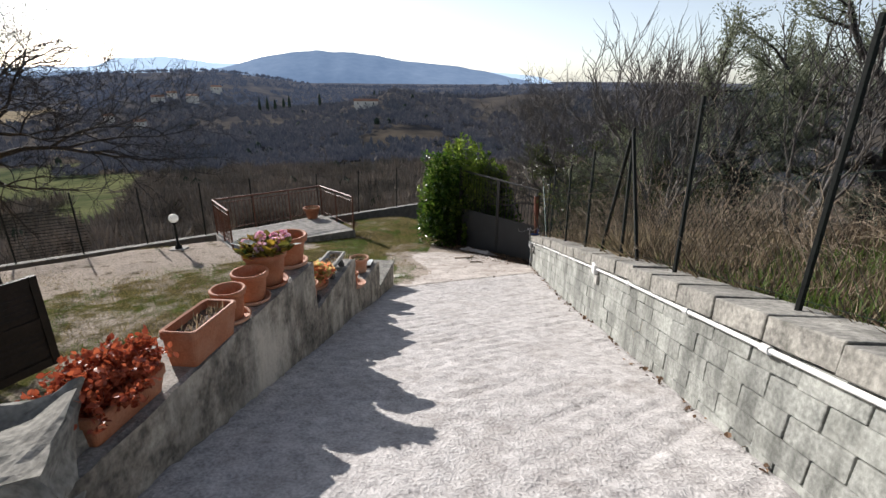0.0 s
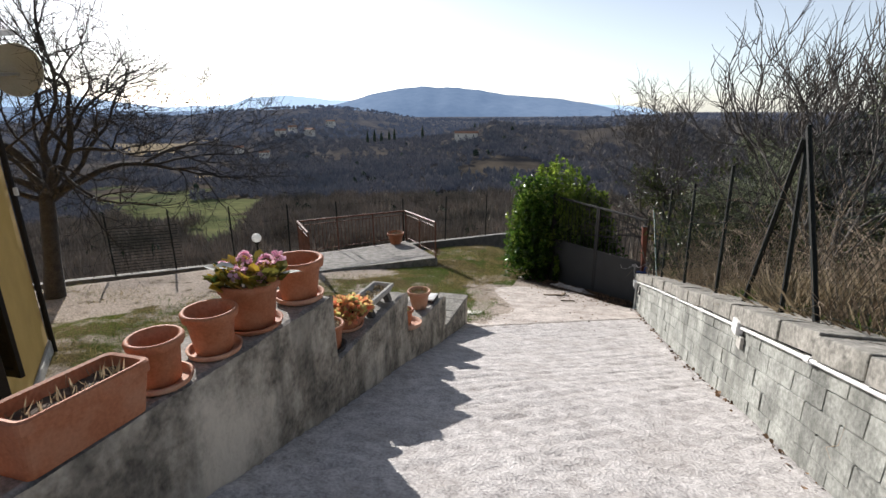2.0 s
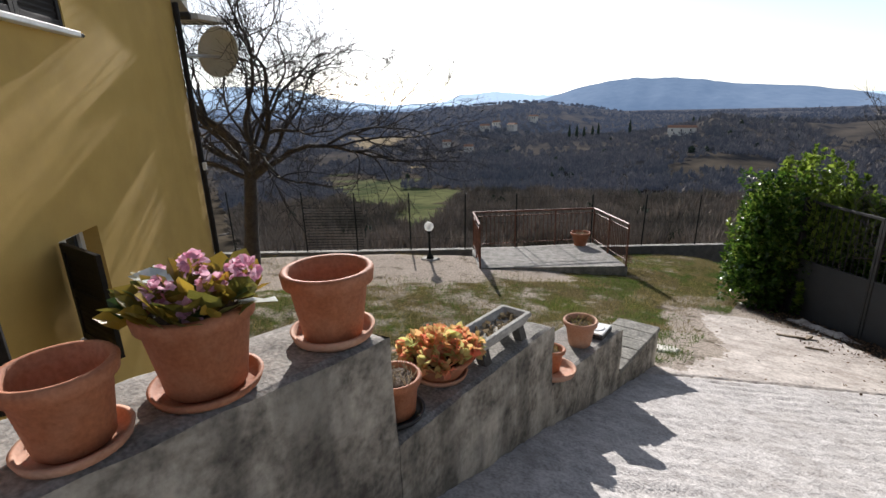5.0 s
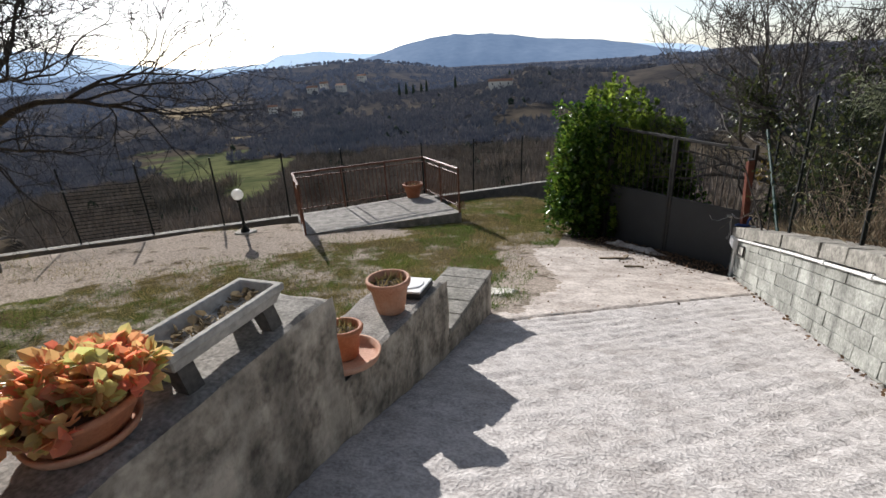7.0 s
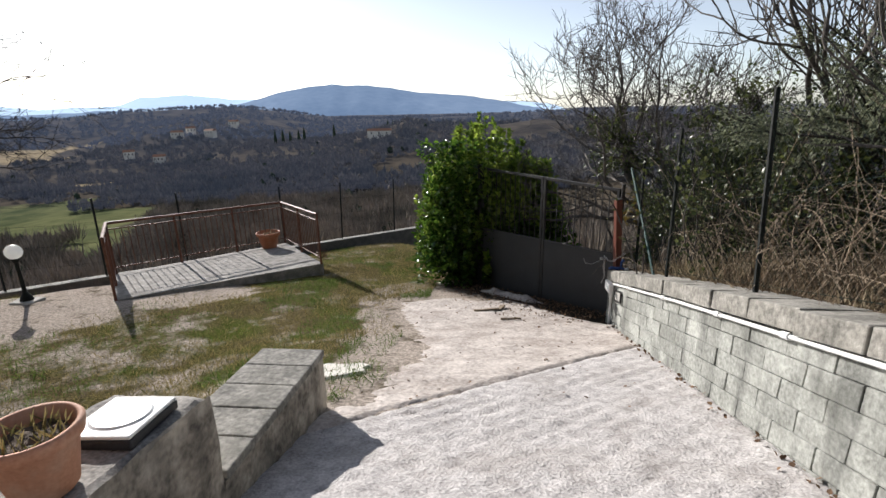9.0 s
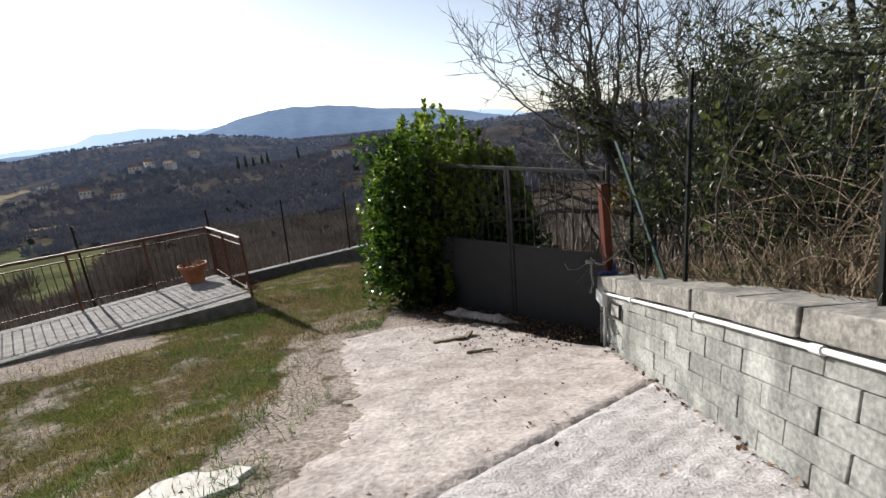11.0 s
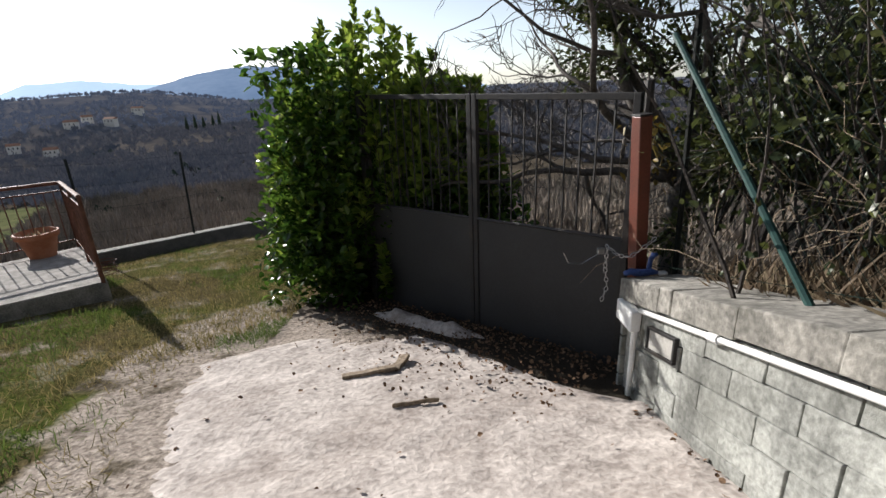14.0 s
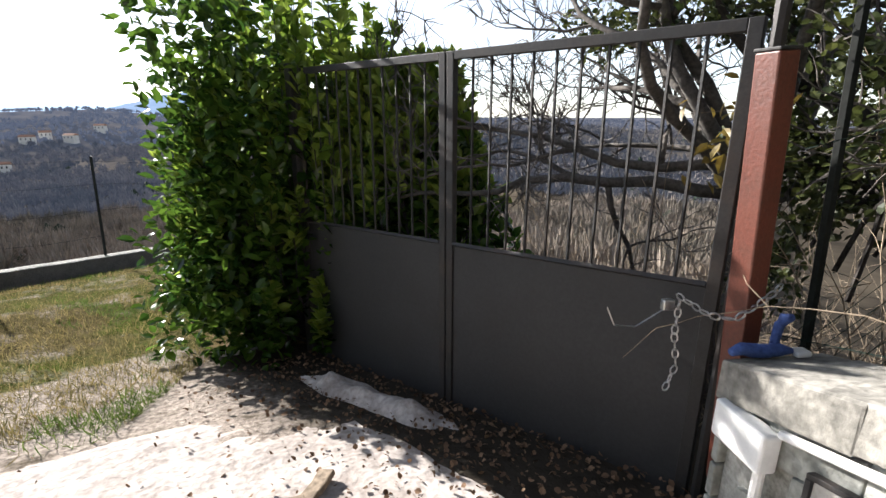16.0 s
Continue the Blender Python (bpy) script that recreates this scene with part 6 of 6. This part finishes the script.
tagged(scatter("lawn_grass", dry_spots, grass_blade, None, "", BLADE, BLADE_FACES), "short yellowed lawn grass", "grass", kind="stuff")
tagged(scatter("lawn_tufts", green_spots, grass_green, None, "", BLADE, BLADE_FACES), "short green tufts in the worn lawn", "grass", kind="stuff")
tufts = []
for cx, cy, r, n in ((-0.62, 7.75, 0.16, 260), (-0.70, 8.0, 0.10, 140), (-0.66, 7.25, 0.07, 80), (-1.15, 6.6, 0.1, 130)):
    for _ in range(n):
        x, y = cx + rng_v.gauss(0, r), cy + rng_v.gauss(0, r)
        tufts.append(((x, y, max(land_z(x, y), ramp_z(y)) + 0.005), rnd_way(rng_v, 1.1), rng_v.uniform(0.04, 0.09), 0.8, rng_v.uniform(-1.5, 1.5)))
tagged(scatter("weed_tufts", tufts, grass_green, None, "", BLADE, BLADE_FACES), "small green weeds at the ramp's edge", "weeds", kind="stuff")


# ---- far woods, cypresses and farmhouses ----
def clump_shapes():
    shapes = []
    for s in range(5):
        bm = bmesh.new()
        bmesh.ops.create_icosphere(bm, subdivisions=1, radius=1.0)
        for q in bm.verts:
            c = q.co.copy()
            q.co = Vector((c.x, c.y, c.z * 0.95 + 0.35)) * (1 + 0.55 * noise.noise(c * 2.3 + Vector((s * 7, 0, 0))) + 0.25 * noise.noise(c * 6 + Vector((0, s * 5, 0))))
        bm.verts.index_update()
        shapes.append((np.array([q.co[:] for q in bm.verts]), np.array([[q.index for q in fc.verts] for fc in bm.faces])))
        bm.free()
    return shapes


SHAPES = clump_shapes()


def woods(name, places, mat, label):
    vs, fs, n = [], [], 0
    for i, (x, y, z, r, h) in enumerate(places):
        a, b = SHAPES[i % 5]
        t = i * 2.4
        rot = np.array(((math.cos(t), -math.sin(t), 0), (math.sin(t), math.cos(t), 0), (0, 0, 1)))
        vs.append((a * (r, r, h)) @ rot.T + (x, y, z))
        fs.append(b + n)
        n += len(a)
    me = bpy.data.meshes.new(name)
    me.from_pydata(np.concatenate(vs).tolist(), [], np.concatenate(fs).tolist())
    me.update()
    me.materials.append(mat)
    return tagged(new(name, me), label, "woods", kind="stuff")


def feather_trees(name, places, mat, label, seed, k, stout):
    """Leafless trees seen from afar: each a fan of k thin upright twigs."""
    rng = np.random.RandomState(seed)
    vs, fs, n = [], [], 0
    for x, y, z, size, h in places:
        a, q = rng.uniform(0, 6.283, k), rng.uniform(0.05, 1.0, k) ** 0.8
        tip = np.stack((np.cos(a) * q * size, np.sin(a) * q * size, h * (1.0 - 0.50 * q ** 2) * rng.uniform(0.62, 1.05, k)), 1)
        root = np.stack((tip[:, 0] * 0.3, tip[:, 1] * 0.3, h * rng.uniform(0.0, 0.35, k)), 1)
        w = stout * size * rng.uniform(0.6, 1.5, k)
        b = rng.uniform(0, 6.283, k)
        off = np.stack((np.cos(b) * w, np.sin(b) * w, np.zeros(k)), 1)
        mid = tip * 0.6 + root * 0.4 + off * 2.2
        pts = np.stack((root - off, mid, tip, tip * 0.5 + root * 0.5 - off * 2.2), 1).reshape(-1, 3) + (x, y, z)
        vs.append(pts)
        i0 = n + np.arange(k) * 4
        fs.append(np.stack((i0, i0 + 1, i0 + 2, i0 + 3), 1))
        n += 4 * k
    me = bpy.data.meshes.new(name)
    me.from_pydata(np.concatenate(vs).tolist(), [], np.concatenate(fs).tolist())
    me.update()
    me.materials.append(mat)
    return tagged(new(name, me), label, "woods", kind="stuff")


rng_w = random.Random(19)
near_woods, mid_woods, hazy_woods, under, darks = [], [], [], [], []
tries = 0
while len(near_woods) + len(mid_woods) + len(hazy_woods) < 21000 and tries < 60000:
    tries += 1
    az = rng_w.uniform(-64, 40)
    r = 16 * (1250 / 16) ** (rng_w.random() ** 0.42)
    x, y = r * math.sin(radians(az)), 8 + r * math.cos(radians(az))
    if meadow_at(r, az) and noise.noise((x * 0.03, y * 0.03, 2)) < 0.42:
        continue
    if r > 40 and field_at(x, y, r, az):
        continue
    if r > 150 and noise.noise((x * 0.011, y * 0.011, 8)) + 0.4 * noise.noise((x * 0.04, y * 0.04, 9)) < -0.36:
        continue
    if r < 38 and (az < -6 or rng_w.random() < 0.85):
        continue
    if r < 120 and -54 < az < -34 and rng_w.random() < 0.6:
        continue
    if (x - KERB_P.x) * KERB_N.x + (y - KERB_P.y) * KERB_N.y < 9 and not (x > 1.0 and y > 19):
        continue
    h = rng_w.uniform(4.0, 8.0) * (0.6 if r < 60 else 1.0)
    z = land_z(x, y) - 0.5
    if r < 200 and (z + h - 0.5) / r > math.tan(radians(-5.0)):
        continue
    item = (x, y, z, h * rng_w.uniform(0.5, 0.8), h)
    if 80 < r < 520 and rng_w.random() < 0.02 + 0.08 * max(0.0, noise.noise((x * 0.012, y * 0.012, 3))):
        darks.append((x, y, z + h * 0.1, h * 0.30, h * 0.42))
    else:
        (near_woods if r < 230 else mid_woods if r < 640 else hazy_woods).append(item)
    if r < 230 and rng_w.random() < 0.8:
        under.append((x + rng_w.uniform(-4, 4), y + rng_w.uniform(-4, 4), z - 0.8, h * 0.40, h * 0.22))
feather_trees("near_woods", near_woods, wood_near, "grey-brown leafless woodland on the near slope", 4, 44, 0.014)
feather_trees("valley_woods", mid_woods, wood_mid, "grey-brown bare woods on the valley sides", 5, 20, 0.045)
feather_trees("hazy_woods", hazy_woods, wood_haze, "grey bare woods on the distant ridge with painted blue haze", 6, 11, 0.085)
low_ob = woods("undergrowth", under, under_far, "low brown undergrowth beneath the bare woods")
low_ob.data.polygons.foreach_set("use_smooth", [True] * len(low_ob.data.polygons))
woods("evergreen_woods", darks, conifer_far, "dark evergreen trees scattered through the woodland")

for i, (az, r, h) in enumerate(((-24.0, 560, 15), (-23.2, 562, 16), (-22.4, 558, 13), (-21.5, 565, 14), (-20.9, 561, 17), (-17.6, 600, 18), (-11.5, 640, 12), (-10.9, 645, 11), (-9.9, 640, 10))):
    x, y = r * math.sin(radians(az)), 8 + r * math.cos(radians(az))
    tree = thing("cypress", "slim dark cypress on the far hillside", "tree", pose(x, y, land_z(x, y) + 1.0), group="cypresses on the hill")
    bm = lathe([(0.02, 0), (0.10, 0.04), (0.5, 0.05), (0.95, 0.2), (1.0, 0.4), (0.75, 0.65), (0.42, 0.85), (0.05, 1.0)], 9)
    for q in bm.verts:
        q.co = Vector((q.co.x * 1.7, q.co.y * 1.7, q.co.z * h)) * (1 + 0.12 * noise.noise(q.co * 7 + Vector((i, 0, 0))))
    part("crown", bm, conifer_far, tree)
    rod("trunk", (0, 0, -3), (0, 0, 1), 0.3, bark, tree)


def farmhouse(x, y, yaw, long_, wide, high):
    h = thing("farmhouse", "small pale farmhouse on the far hillside", "house", pose(x, y, land_z(x, y) + 2.5, 0, 0, yaw), group="farmhouses on the hills")
    part("wall", boxed(-long_ / 2, long_ / 2, -wide / 2, wide / 2, -6, high), far_wall, h)
    bm = bmesh.new()
    L, W = long_ / 2 + 0.4, wide / 2 + 0.4
    v = [bm.verts.new(p) for p in ((-L, -W, high), (L, -W, high), (L, W, high), (-L, W, high), (-L, 0, high + wide * 0.3), (L, 0, high + wide * 0.3))]
    for fc in ((0, 1, 5, 4), (2, 3, 4, 5), (0, 4, 3), (1, 2, 5), (3, 2, 1, 0)):
        bm.faces.new([v[i] for i in fc])
    part("roof", bm, roof_tile, h)
    for k in range(3):
        u = -long_ / 2 + long_ * (k + 0.5) / 3
        part("window", boxed(u - 0.5, u + 0.5, -wide / 2 - 0.04, -wide / 2 - 0.004, high * 0.35, high * 0.75), pane_glass, h)


for az, r, yaw, ln in ((-33.5, 640, 10, 12), (-32.2, 660, 40, 10), (-30.4, 650, -10, 12), (-35.5, 520, 20, 9), (-28.0, 700, 0, 11), (-12.5, 470, 5, 22), (-38.0, 560, 30, 9)):
    farmhouse(r * math.sin(radians(az)), 8 + r * math.cos(radians(az)), yaw, ln, 7, 4.5)


# ---- block by block: the right wall's courses and cap ----
def sheared_block(name, length, high, x0, x1, slope, bevel, seed):
    """A block whose courses follow the slope."""
    rng = random.Random(seed)
    bm = boxed(x0, x1, -length / 2, length / 2, -high / 2, high / 2, bevel)
    for v in bm.verts:
        v.co.z += slope * v.co.y + rng.uniform(-0.0015, 0.0015)
        v.co.x += rng.uniform(-0.002, 0.002)
    me = bpy.data.meshes.new(name)
    bm.to_mesh(me)
    bm.free()
    return me


SLOPE = -0.288
COURSE, LENGTH = 0.148, 0.385
block_meshes = [sheared_block("block", LENGTH - 0.006, COURSE - 0.006, 2.296, 2.33, SLOPE, 0.005, s) for s in range(6)]
for me in block_meshes:
    me.materials.append(block_paint)
rng_b = random.Random(5)
for course in range(8):
    y = -4.6 + (course % 2) * LENGTH / 2
    while y < 10.55:
        z = cap_z(y) - 0.165 - COURSE * (course + 0.5) + rng_b.uniform(-0.002, 0.002)
        if z + COURSE / 2 > ramp_z(y) - 0.02 and y > -4.2:
            ob = new("block", rng_b.choice(block_meshes))
            ob.parent = wall_right
            ob.location = (rng_b.uniform(-0.005, 0.005), y, z)
        y += LENGTH
    # the closing block at the wall's end
    z = cap_z(10.58) - 0.165 - COURSE * (course + 0.5)
    if z + COURSE / 2 > ramp_z(10.6):
        bm = boxed(2.29, 2.605, 10.702, 10.735, z - COURSE / 2 + 0.006, z + COURSE / 2 - 0.007, 0.006)
        part("block", bm, block_paint, wall_right)
cap_meshes = [sheared_block("cap_block", 0.489, 0.148, 2.255, 2.64, SLOPE, 0.009, 20 + s) for s in range(5)]
for me in cap_meshes:
    for v in me.vertices:
        v.co.z += 0.006 * noise.noise(v.co * 9)
    me.materials.append(cap_stone)
y = -4.4
while y < 10.5:
    ob = new("cap_block", rng_b.choice(cap_meshes))
    ob.parent = wall_right
    ob.location = (rng_b.uniform(-0.012, 0.008), y, cap_z(y) - 0.078 + rng_b.uniform(-0.008, 0.006))
    y += 0.492
end_cap = new("cap_block", cap_meshes[0])
end_cap.parent = wall_right
end_cap.location = (0, 10.72 - 0.243, cap_z(10.48) - 0.075)

# the five cap stones on the lowest flight of the parapet
for i in range(5):
    a = 5.755 + i * 0.263
    b = a + 0.256
    bm = boxed(WALL_B - 0.012, WALL_L + 0.014, -0.128, 0.128, -0.025, 0.025, 0.008)
    for v in bm.verts:
        v.co.z += -0.08 * v.co.y + 0.004 * noise.noise(v.co * 11 + Vector((i, 0, 0)))
    piece = part("cap_stone", bm, cap_stone, wall_left_4)
    piece.location = (0, (a + b) / 2, -0.90 - 0.08 * ((a + b) / 2 - 5.745) + 0.028)
